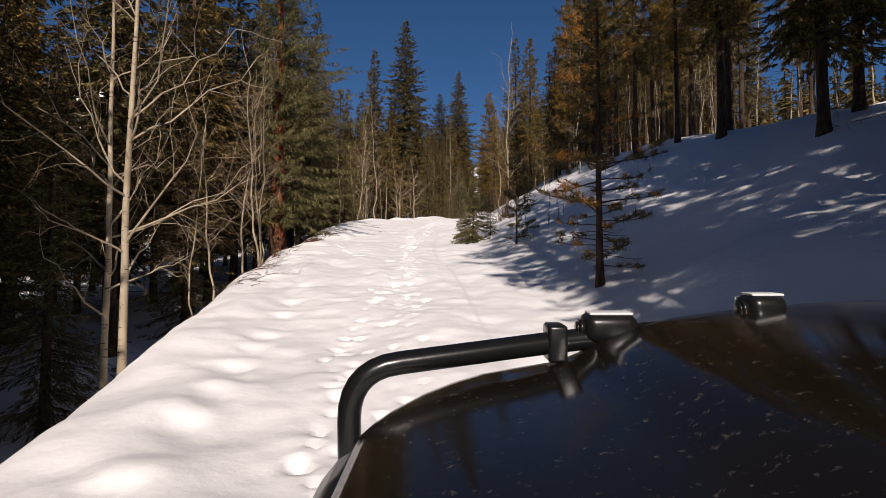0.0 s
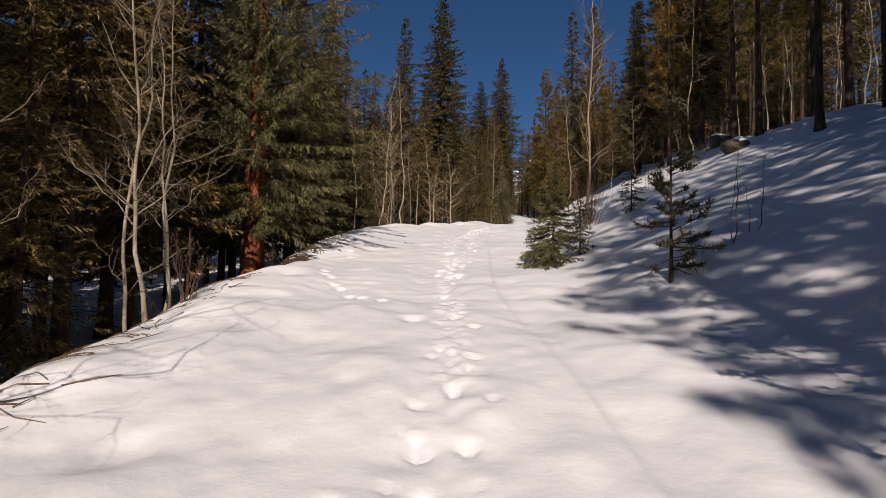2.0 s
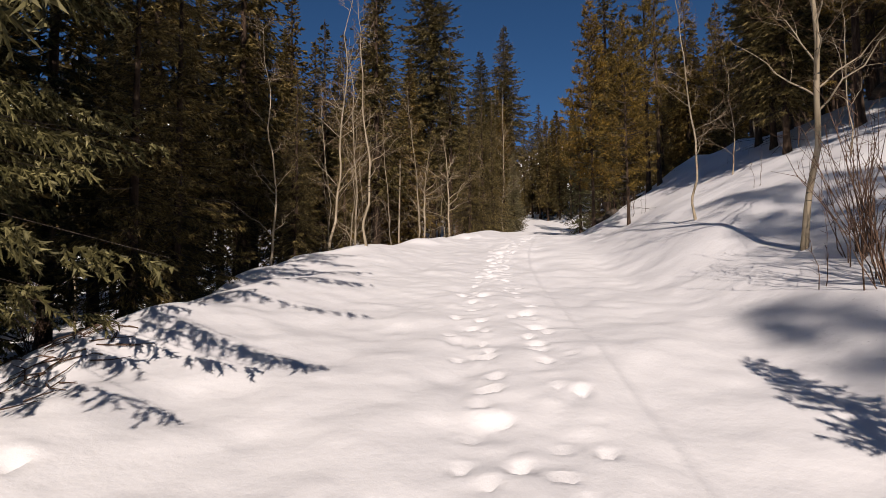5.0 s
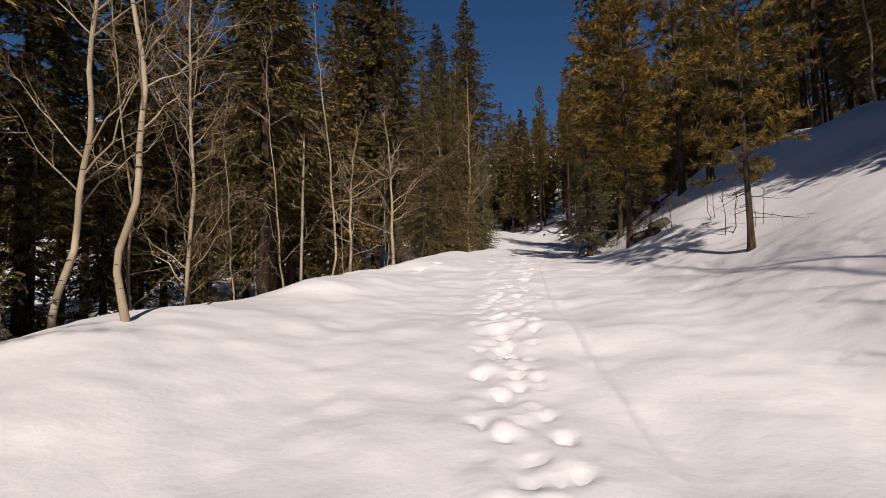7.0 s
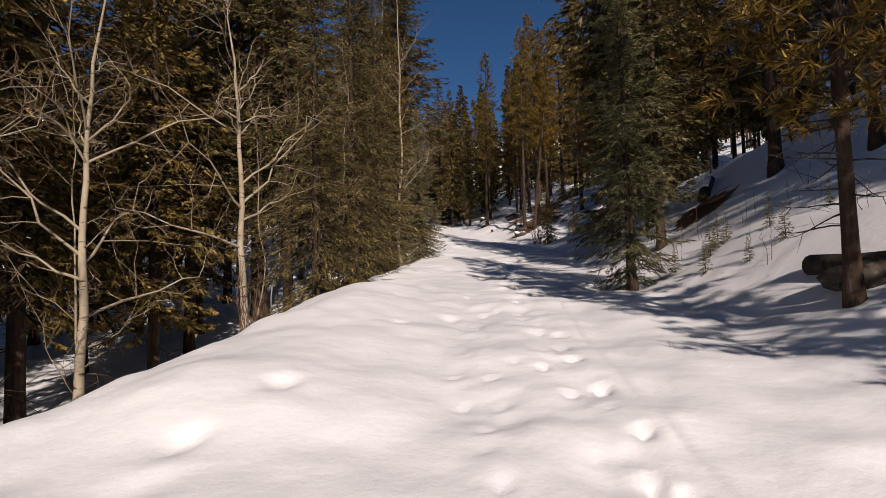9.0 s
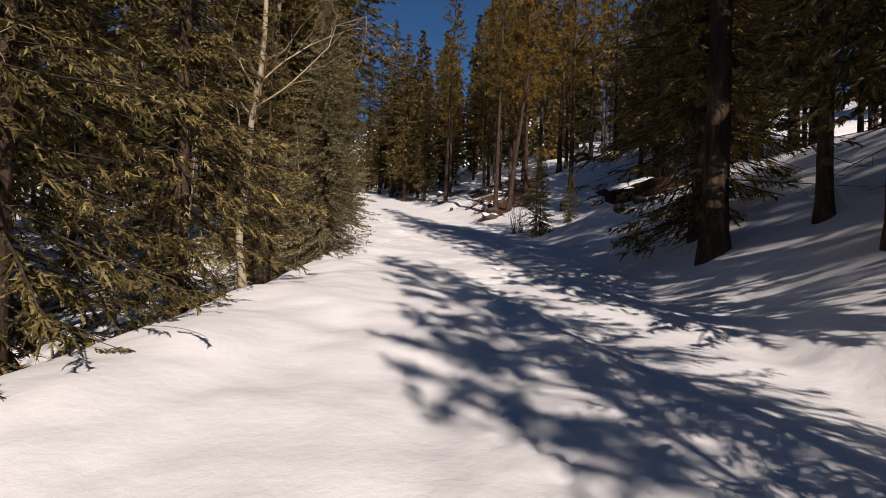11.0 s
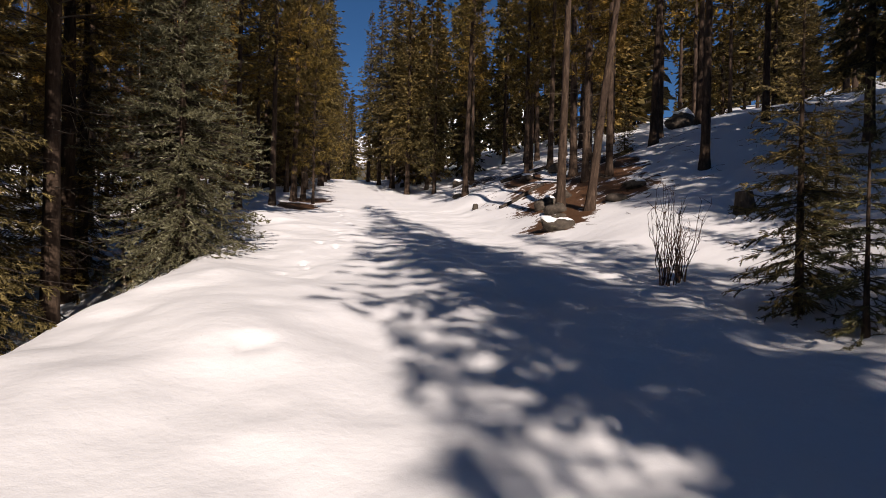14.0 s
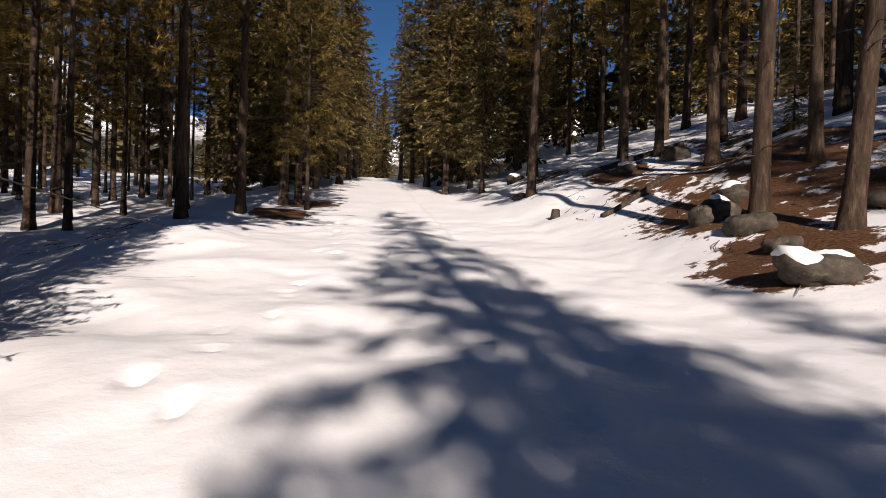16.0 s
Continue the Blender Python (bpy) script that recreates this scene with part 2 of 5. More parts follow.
def part(name, bm, material, parent=None, label="", smooth=True):
    me = bpy.data.meshes.new(name)
    for f in bm.faces:
        f.smooth = smooth
    bm.to_mesh(me)
    bm.free()
    me.materials.append(material)
    ob = new(name, me)
    if parent is not None:
        ob.parent = parent
    if label:
        ob["label"] = label
    return ob


class Soup:
    """Collects tubes, blades and tufts as arrays of vertices and faces."""

    def __init__(self):
        self.v, self.q, self.t, self.n = [], [], [], 0

    def tubes(self, pts, rad, sides, ref=None):
        """Many tubes at once: pts (n, k, 3), rad (n, k)."""
        pts, rad = np.asarray(pts, float), np.asarray(rad, float)
        if not len(pts):
            return
        n, k, _ = pts.shape
        tan = np.gradient(pts, axis=1)
        tan /= np.linalg.norm(tan, axis=2, keepdims=True) + 1e-9
        ref = np.where(np.abs(tan[..., 2:3]) > 0.9, [1.0, 0, 0], [0, 0, 1.0]) if ref is None else np.array(ref, float)
        a = np.cross(tan, ref)
        a /= np.linalg.norm(a, axis=2, keepdims=True) + 1e-9
        b = np.cross(tan, a)
        ang = np.arange(sides) * 2 * math.pi / sides
        ring = pts[:, :, None] + rad[:, :, None, None] * (a[:, :, None] * np.cos(ang)[:, None] + b[:, :, None] * np.sin(ang)[:, None])
        idx = self.n + np.arange(n * k * sides).reshape(n, k, sides)
        nxt = np.roll(idx, -1, axis=2)
        self.v.append(ring.reshape(-1, 3))
        self.q.append(np.stack([idx[:, :-1], nxt[:, :-1], nxt[:, 1:], idx[:, 1:]], -1).reshape(-1, 4))
        self.n += n * k * sides

    def blades(self, base, tip, width, side):
        """Rhombs from base to tip, as wide as given across side."""
        n = len(base)
        if not n:
            return
        mid = base * 0.55 + tip * 0.45
        w = np.reshape(width, (-1, 1)) * side * 0.5
        self.v.append(np.stack([base, mid + w, tip, mid - w], 1).reshape(-1, 3))
        self.q.append(self.n + np.arange(4 * n).reshape(n, 4))
        self.n += 4 * n

    def spikes(self, base, tip, width, side):
        """Thin triangles that taper to the tip."""
        n = len(base)
        if not n:
            return
        w = np.reshape(width, (-1, 1)) * side * 0.5
        self.v.append(np.stack([base + w, tip, base - w], 1).reshape(-1, 3))
        self.t.append(self.n + np.arange(3 * n).reshape(n, 3))
        self.n += 3 * n

    def spindles(self, base, tip, radius):
        """Three-sided double cones from base to tip."""
        n = len(base)
        if not n:
            return
        axis = unit(tip - base)
        a = unit(np.cross(axis, [0.31, 0.2, 0.93]))
        b = np.cross(axis, a)
        mid = base * 0.5 + tip * 0.5
        r = np.reshape(radius, (-1, 1))
        ring = [mid + r * (a * math.cos(k * 2.0944) + b * math.sin(k * 2.0944)) for k in range(3)]
        self.v.append(np.stack([base, *ring, tip], 1).reshape(-1, 3))
        f = np.array([[0, 2, 1], [0, 3, 2], [0, 1, 3], [4, 1, 2], [4, 2, 3], [4, 3, 1]])
        self.t.append((self.n + 5 * np.arange(n)[:, None, None] + f[None]).reshape(-1, 3))
        self.n += 5 * n

    def mesh(self, name, material, smooth=False):
        faces = [np.concatenate(f) for f in (self.q, self.t) if f]
        return mesh_of(name, np.concatenate(self.v), faces, material, smooth)


def unit(v):
    return v / (np.linalg.norm(v, axis=-1, keepdims=True) + 1e-9)


def trunk_line(rng, h, wander, lean=(0, 0), k=14):
    s = np.linspace(0, 1, k)
    off = np.cumsum(rng.normal(0, wander, (k, 2)), 0) * h / k
    off -= off[0]
    off = off + np.outer(s ** 1.4, lean) * h
    return np.column_stack([off, s * h])


def at_height(line, z):
    return np.stack([np.interp(z, line[:, 2], line[:, i]) for i in range(3)], -1)


def trunk_mesh(name, line, r, material, flare=1.5, top=0.12, sides=10):
    s = line[:, 2] / line[-1, 2]
    rad = r * (1 - (1 - top) * s ** 0.9)
    fine = np.linspace(0, 1, 26) ** 1.5
    pts = np.stack([np.interp(fine, s, line[:, i]) for i in range(3)], -1)
    rad = np.interp(fine, s, rad) * (1 + (flare - 1) * np.exp(-fine * line[-1, 2] / 0.22))
    pts[0, 2] -= 0.25
    soup = Soup()
    soup.tubes(pts[None], rad[None], sides)
    return soup.mesh(name, material, True)


def bough_lines(rng, line, z, length, rise, droop, k=6, az=None):
    """Boughs from the trunk at heights z: curves that leave at the slope rise and sag by droop."""
    n = len(z)
    az = rng.uniform(0, 2 * math.pi, n) if az is None else az
    out = np.stack([np.cos(az), np.sin(az), np.zeros(n)], -1)
    u = np.linspace(0, 1, k)
    root = at_height(line, z)
    swerve = np.cross(out, [0, 0, 1.0]) * rng.normal(0, 0.10, (n, 1))
    pts = root[:, None] + (out[:, None] * u[None, :, None] + swerve[:, None] * (u ** 2)[None, :, None]) * length[:, None, None]
    pts[..., 2] += length[:, None] * (rise[:, None] * u - droop[:, None] * u ** 1.6 + 0.5 * droop[:, None] * u ** 4)
    return pts, az


def spruce_parts(seed, h, r, base=0.06, girth=0.17, gap=0.20, boughs=7, twig=0.30, step=0.10, blade=0.075, full=1.0, needles=None, bark=None, near=False, dead=10, low=0.55, hang=0.3, brush=7, mess=0.2, swell=None, sprays=8, sag=0.26, needle=1.0, core=1.0):
    """A spruce: a trunk, limbs, drooping needle sprays and bare lower limbs."""
    rng = np.random.default_rng(seed)
    line = trunk_line(rng, h, 0.006)
    out = [("trunk", trunk_mesh("trunk", line, girth, bark or BARK_GREY, sides=12 if near else 8))]
    zs = np.arange(base * h, h * 0.985, gap)
    zs = np.repeat(zs, boughs) + rng.uniform(-0.5, 0.5, len(zs) * boughs) * gap
    zs = zs[(rng.random(len(zs)) < full) & (zs < h * 0.99)]
    rel = np.clip((zs - base * h) / (h * (1 - base)), 0, 1)
    shape = np.minimum((1 - rel) ** 0.85, low + 2.2 * rel)
    if low > 0.9:
        shape = (1 - rel) ** 1.35
    lump = 1 + 0.22 * fuzz(zs * 0.9, zs * 0 + seed, 1.1, seed)
    length = np.maximum(r * shape * rng.uniform(0.62, 1.12, len(zs)) * lump, 0.10)
    rise = 0.55 * rel - 0.10 + rng.normal(0, 0.06, len(zs))
    droop = (0.50 if low < 0.9 else sag) * (1 - rel) + 0.12
    az = rng.uniform(0, 2 * math.pi, len(zs))
    if swell:
        length = length * np.clip(0.5 + 5 * rel, 0.5, 1) * (1 + swell[1] * np.maximum(np.cos(az - radians(swell[0])), 0) ** 2 * (1 - rel) ** 0.5)
    pts, _ = bough_lines(rng, line, zs, length, rise, droop, az=az)
    k = pts.shape[1]
    limbs = Soup()
    thick = np.clip(0.016 * length + 0.003, 0.004, 0.03) * (0.5 if low > 0.9 else 1.0)
    if near:
        limbs.tubes(pts[:, [0, 2, 5]], thick[:, None] * np.array([0.6, 0.35, 0.12]), 3)
    else:
        limbs.tubes(pts[::4, ::5], thick[::4, None] * np.array([1, 0.3]), 3)
    nd = dead
    if nd:
        dz = rng.uniform(0.02 * h, max(base * h * 1.15, 0.2 * h), nd)
        dl = r * rng.uniform(0.3, 0.8, nd)
        dp, _ = bough_lines(rng, line, dz, dl, rng.normal(-0.05, 0.1, nd), np.full(nd, 0.25))
        limbs.tubes(dp[:, ::5] if not near else dp, np.full((nd, 1), 0.012) * np.linspace(1, 0.2, 6 if near else 2), 3)
        sub = dp[:, 2:5].reshape(-1, 3)
        way = unit(rng.normal(0, 1, (len(sub), 3)) * [1, 1, 0.4] - [0, 0, 0.3])
        end = sub + way * rng.uniform(0.15, 0.4, (len(sub), 1)) * min(1, r)
        limbs.tubes(np.stack([sub, end], 1), np.tile([[0.005, 0.001]], (len(sub), 1)), 3)
    out.append(("branchwork", limbs.mesh("branchwork", BARK_DARK)))
    # sprays of needles along each bough
    crown = Soup()
    counts = np.maximum((length / step).astype(int), 2)
    who = np.repeat(np.arange(len(zs)), counts)
    u = rng.uniform(0.04, 1.0, len(who)) ** 0.85
    pos = u * (k - 1)
    i = np.minimum(pos.astype(int), k - 2)
    f = (pos - i)[:, None]
    p = pts[who, i] * (1 - f) + pts[who, i + 1] * f
    along = unit(pts[who, i + 1] - pts[who, i])
    side = unit(np.cross(along, [0, 0, 1.0]))
    sgn = rng.choice([-1.0, 1.0], len(who))[:, None]
    way = unit(along * rng.uniform(0.5, 1.1, (len(who), 1)) + side * sgn * rng.uniform(0.3, 1.0, (len(who), 1)) * (1.1 - u[:, None]) + rng.normal(0, mess, (len(who), 3)) - np.array([0, 0, 0.16 + 1.1 * (hang if near else 0)]) * rng.uniform(0.3, 1.4, (len(who), 1)))
    tl = twig * (0.55 + 0.45 * np.minimum(length[who] / (0.6 * r), 1)) * rng.uniform(0.6, 1.15, len(who)) * (1.05 - 0.5 * u)
    tip = p + way * tl[:, None]
    flat = unit(np.cross(way, [0, 0, 1.0]))
    high = unit(np.cross(flat, way))
    if near:
        # each spray is a brush: a needle-covered twig with short shoots all round it
        crown.spindles(p, tip, core * (0.026 * tl + 0.005) * rng.uniform(0.7, 1.2, len(who)))
        for j in range(brush):
            q = p + way * (tl * (0.05 + 0.9 * j / brush))[:, None]
            turn = rng.uniform(0, 2 * math.pi, (len(who), 1))
            out_way = flat * np.cos(turn) + high * np.sin(turn)
            w2 = unit(way * 0.75 + out_way * 0.8)
            ln = rng.uniform(0.6, 1.1, len(who)) * needle * (0.14 * tl + 0.035)
            crown.spikes(q, q + w2 * ln[:, None], blade * rng.uniform(0.6, 1.1, len(who)), unit(np.cross(w2, rng.normal(0, 1, (len(who), 3)))))
    else:
        for j in range(sprays):
            lo, ln = (0.0, 0.95) if j == 0 else (0.78 * j / sprays, 0.62 - 0.30 * j / sprays)
            w2 = unit(way + (flat * rng.uniform(-0.9, 0.9, (len(who), 1)) + high * rng.uniform(-0.75, 0.35, (len(who), 1))))
            q = p + way * (lo * tl)[:, None]
            crown.spikes(q, q + w2 * (ln * tl)[:, None], blade * rng.uniform(0.6, 1.2, len(who)), unit(np.cross(w2, high + rng.normal(0, 0.7, (len(who), 3)))))
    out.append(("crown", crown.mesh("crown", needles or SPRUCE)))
    return out


def pine_parts(seed, h, r, base=0.3, girth=0.14, gap=0.26, boughs=5, tuft=0.17, needles=None, bark=None, full=0.9, spikes=9, width=0.020, lean=(0, 0), dead=14, space=0.24, near=False):
    """A pine: a bare lower trunk with stubs, upswept limbs and brushes of needles at their ends."""
    rng = np.random.default_rng(seed)
    line = trunk_line(rng, h, 0.010, lean)
    out = [("trunk", trunk_mesh("trunk", line, girth, bark or BARK_GREY, sides=10))]
    zs = np.arange(base * h, h * 0.98, gap)
    zs = np.repeat(zs, boughs) + rng.uniform(-0.5, 0.5, len(zs) * boughs) * gap
    zs = zs[rng.random(len(zs)) < full]
    rel = np.clip((zs - base * h) / (h * (1 - base)), 0, 1)
    length = np.maximum(r * np.minimum((1 - rel) ** 0.7, 0.5 + 2 * rel) * rng.uniform(0.45, 1.15, len(zs)), 0.12)
    pts, _ = bough_lines(rng, line, zs, length, 0.15 + 0.5 * rel + rng.normal(0, 0.12, len(zs)), rng.uniform(0.05, 0.35, len(zs)))
    k = pts.shape[1]
    limbs = Soup()
    if near:
        limbs.tubes(pts, np.clip(0.014 * length + 0.004, 0.004, 0.03)[:, None] * np.linspace(1, 0.3, k), 3)
    else:
        limbs.tubes(pts[::2, ::5], np.clip(0.014 * length[::2] + 0.004, 0.004, 0.03)[:, None] * np.array([1, 0.3]), 3)
    if dead:
        dz = rng.uniform(0.06 * h, max(base, 0.15) * h, dead)
        dp, _ = bough_lines(rng, line, dz, r * rng.uniform(0.2, 0.7, dead), rng.normal(0.0, 0.15, dead), np.full(dead, 0.3))
        limbs.tubes(dp, np.full((dead, 1), 0.011) * np.linspace(1, 0.2, k), 3)
        sub = dp[:, 2:].reshape(-1, 3)
        end = sub + unit(rng.normal(0, 1, (len(sub), 3)) * [1, 1, 0.5]) * rng.uniform(0.1, 0.3, (len(sub), 1))
        limbs.tubes(np.stack([sub, end], 1), np.tile([[0.004, 0.001]], (len(sub), 1)), 3)
    # side twigs, each with a brush at its end
    counts = np.maximum((length / space).astype(int), 2)
    who = np.repeat(np.arange(len(zs)), counts)
    u = rng.uniform(0.35, 1.0, len(who))
    pos = u * (k - 1)
    i = np.minimum(pos.astype(int), k - 2)
    f = (pos - i)[:, None]
    p = pts[who, i] * (1 - f) + pts[who, i + 1] * f
    along = unit(pts[who, i + 1] - pts[who, i])
    side = unit(np.cross(along, [0, 0, 1.0])) * rng.choice([-1.0, 1.0], len(who))[:, None]
    way = unit(along + side * rng.uniform(0.2, 1.1, (len(who), 1)) + [0, 0, 0.35] + rng.normal(0, 0.15, (len(who), 3)))
    end = p + way * (rng.uniform(0.06, 0.28, len(who)) * (0.4 + 0.6 * np.minimum(length[who], 1)))[:, None]
    if near:
        limbs.tubes(np.stack([p, end], 1), np.tile([[0.006, 0.003]], (len(who), 1)), 3)
    out.append(("branchwork", limbs.mesh("branchwork", BARK_DARK)))
    crown = Soup()
    for j in range(spikes):
        w = unit(way * rng.uniform(0.2, 1.0, (len(who), 1)) + rng.normal(0, 0.75, (len(who), 3)))
        s = end - way * rng.uniform(0, 0.10, (len(who), 1))
        crown.spikes(s, s + w * tuft * rng.uniform(0.6, 1.1, (len(who), 1)), width * rng.uniform(0.8, 1.5, len(who)), unit(np.cross(w, rng.normal(0, 1, (len(who), 3)))))
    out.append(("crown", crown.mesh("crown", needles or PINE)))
    return out


def aspen_parts(seed, h, girth, limbs=18, start=0.25, spread=0.55, reach=0.16, lean=(0, 0), wander=0.02, bark=None, twigs=None, broken=False):
    """A bare broadleaf tree: pale trunk, rising limbs, branches and fine twigs."""
    rng = np.random.default_rng(seed)
    line = trunk_line(rng, h, wander, lean)
    out = [("trunk", trunk_mesh("trunk", line, girth, bark or ASPEN, 1.3, 0.5 if broken else 0.10, 10))]

    def shoot(root, way, length, rad, k, sides, soup, sag):
        n = len(root)
        u = np.linspace(0, 1, k)
        bend = rng.normal(0, 0.16, (n, 3)) + [0, 0, sag]
        wig = rng.normal(0, 0.05, (n, k, 3)) * u[None, :, None]
        pts = root[:, None] + (way[:, None] * u[None, :, None] + bend[:, None] * (u ** 2)[None, :, None] + wig) * length[:, None, None]
        soup.tubes(pts, rad[:, None] * np.linspace(1, 0.3, k), sides)
        return pts

    small = Soup()
    z = h * (start + (0.97 - start) * rng.random(limbs) ** 0.9)
    az = rng.uniform(0, 2 * math.pi, limbs)
    rel = (z / h - start) / (1 - start)
    way = unit(np.stack([np.cos(az) * spread, np.sin(az) * spread, rng.uniform(0.15, 0.75, limbs)], -1))
    ln = h * reach * (1.1 - 0.75 * rel) * rng.uniform(0.5, 1.25, limbs)
    roots = at_height(line, z)
    m = 5
    for i in range(limbs):
        big = Soup()
        a = shoot(roots[i : i + 1], way[i : i + 1], ln[i : i + 1], np.clip(girth * 0.30 * (1.1 - 0.7 * rel[i : i + 1]), 0.006, 0.06), 7, 5, big, 0.15)
        root = a[:, 2:7].reshape(-1, 3)
        w2 = unit(np.repeat(way[i : i + 1], m, 0) * 0.8 + rng.normal(0, 0.55, (m, 3)))
        b = shoot(root, w2, ln[i] * rng.uniform(0.25, 0.6, m), np.full(m, np.clip(girth * 0.09, 0.004, 0.014)), 5, 4, big, 0.1)
        out.append(("limb", big.mesh("limb", bark or ASPEN, True)))
        root = b[:, 1:5].reshape(-1, 3)
        w3 = unit(np.repeat(w2, 4, 0) * 0.7 + rng.normal(0, 0.6, (len(root), 3)))
        c = shoot(root, w3, ln[i] * rng.uniform(0.10, 0.26, len(root)), np.full(len(root), 0.0042), 4, 3, small, 0.05)
        root = c[:, 1:4:2].reshape(-1, 3)
        w4 = unit(np.repeat(w3, 2, 0) * 0.7 + rng.normal(0, 0.7, (len(root), 3)))
        shoot(root, w4, ln[i] * rng.uniform(0.05, 0.14, len(root)), np.full(len(root), 0.0028), 2, 3, small, 0.0)
    out.append(("twigwork", small.mesh("twigwork", twigs or TWIG_PALE)))
    return out


def bush_parts(seed, h, stems=16, spread=0.4, material=None):
    """A leafless bush of thin stems that rise from one root."""
    rng = np.random.default_rng(seed)
    tw = Soup()
    u = np.linspace(0, 1, 6)
    az = rng.uniform(0, 2 * math.pi, stems)
    out = np.stack([np.cos(az), np.sin(az), 0 * az], -1) * rng.uniform(0.05, spread, (stems, 1))
    ln = h * rng.uniform(0.55, 1.0, stems)
    root = out * 0.3 * h * rng.uniform(0.2, 1, (stems, 1)) - [0, 0, 0.1]
    pts = root[:, None] + (out[:, None] * (u ** 1.3)[None, :, None] + np.array([0, 0, 1.0]) * u[None, :, None] + rng.normal(0, 0.02, (stems, 6, 3))) * ln[:, None, None]
    out_parts = []
    for i in range(stems):
        one = Soup()
        one.tubes(pts[i : i + 1], np.full((1, 1), 0.009) * np.linspace(1, 0.3, 6), 4)
        out_parts.append(("stem", one.mesh("stem", material or TWIG_RED)))
    q = pts[:, 2:].reshape(-1, 3)
    q = np.repeat(q, 2, 0)
    w = unit(rng.normal(0, 0.5, (len(q), 3)) + [0, 0, 0.8])
    tw.tubes(np.stack([q, q + w * rng.uniform(0.1, 0.35, (len(q), 1)) * h * 0.4], 1), np.tile([[0.004, 0.0015]], (len(q), 1)), 3)
    return out_parts + [("twigwork", tw.mesh("twigwork", material or TWIG_RED))]


KINDS, BUILT = {}, {}


def plant(kind, name, x, y, size=1.0, turn=None, label="", category="tree", group="", sink=0.05, tip=(0, 0)):
    """Stands one more of a kind on the ground at (x, y)."""
    turn = (x * 131.7 + y * 57.3) % 360 if turn is None else turn
    m = pose(x, y, float(ground_z(x, y)) - sink, tip[0], tip[1], turn) @ Matrix.Scale(size, 4)
    if kind not in BUILT:
        root = new(name)
        root.empty_display_size = 0.3
        for pname, me in KINDS[kind]():
            part_mesh(pname, me, root)
        BUILT[kind] = (root, size)
        root.matrix_basis = m
    else:
        first, s0 = BUILT[kind]
        root = copy_thing(first, m @ Matrix.Scale(1 / s0, 4))
        root.name = name
    return tagged(root, label, category, group)


# ---- the ground, one sheet ----
def wander(y, end):
    """How far the early trails stray towards the bank."""
    return 0.65 * float(ease((y - 7) / 12)) if end < 42 else 0.0


def footprints():
    """Hollows in the snow: (along, across, half length, half width, depth)."""
    rng = np.random.default_rng(5)
    out = []
    for y0, y1, mid, wob, pace, deep in ((2.5, 41, -0.45, 0.20, 0.19, 0.062), (4, 39, -0.10, 0.22, 0.26, 0.058), (33, 62, 0.75, 0.16, 0.19, 0.055), (36, 60, 0.3, 0.2, 0.26, 0.032), (72, 90, -1.2, 0.3, 0.42, 0.07)):
        y, foot = y0, 1
        while y < y1:
            drift = wob * math.sin(y * 0.31 + mid * 9) + wander(y, y1)
            big = rng.uniform(0.6, 1.25)
            if rng.random() < 0.8:
                out.append((y + rng.normal(0, 0.06), mid + drift + 0.10 * foot + rng.normal(0, 0.10), 0.08 * big * rng.uniform(0.6, 1.4), 0.052 * big * rng.uniform(0.8, 1.5), deep * big))
            y += pace * rng.uniform(0.6, 1.4)
            foot = -foot
    # a leaping track that crosses, some deep steps, and faint dents
    for y, d in ((24.2, -2.7), (23.2, -2.45), (20.0, -2.25), (19.55, -2.12), (19.3, -1.95), (18.75, -1.78), (18.55, -1.6), (17.9, -1.35), (17.75, -1.1), (17.6, -0.75)):
        out.append((y, d, 0.13, 0.075, 0.075))
    for y, d, s in ((16.2, -0.25, 1.5), (21.5, 0.15, 1.6), (25.0, 0.1, 1.3), (27.4, -0.2, 1.5), (30.5, 0.2, 1.3), (44.2, -1.6, 1.1), (44.9, -1.3, 1.2), (47.4, -0.9, 1.0), (48.0, -0.35, 1.1), (48.3, 0.1, 1.0), (64.6, -1.7, 1.3), (65.2, -1.45, 1.0), (68.1, -1.0, 1.1)):
        out.append((y, d, 0.15 * s, 0.10 * s, 0.04 * s))
    for y in (3.3, 4.5, 5.3, 6.2, 7.0, 7.7, 9.2, 10.4, 12.3):
        out.append((y, -1.45 - 0.062 * y + rng.normal(0, 0.05), 0.30, 0.20, 0.06))
    for i in range(90):
        out.append((rng.uniform(3, 84), rng.uniform(-2.9, 2.4), rng.uniform(0.15, 0.4), rng.uniform(0.12, 0.3), rng.uniform(0.006, 0.018)))
    return out


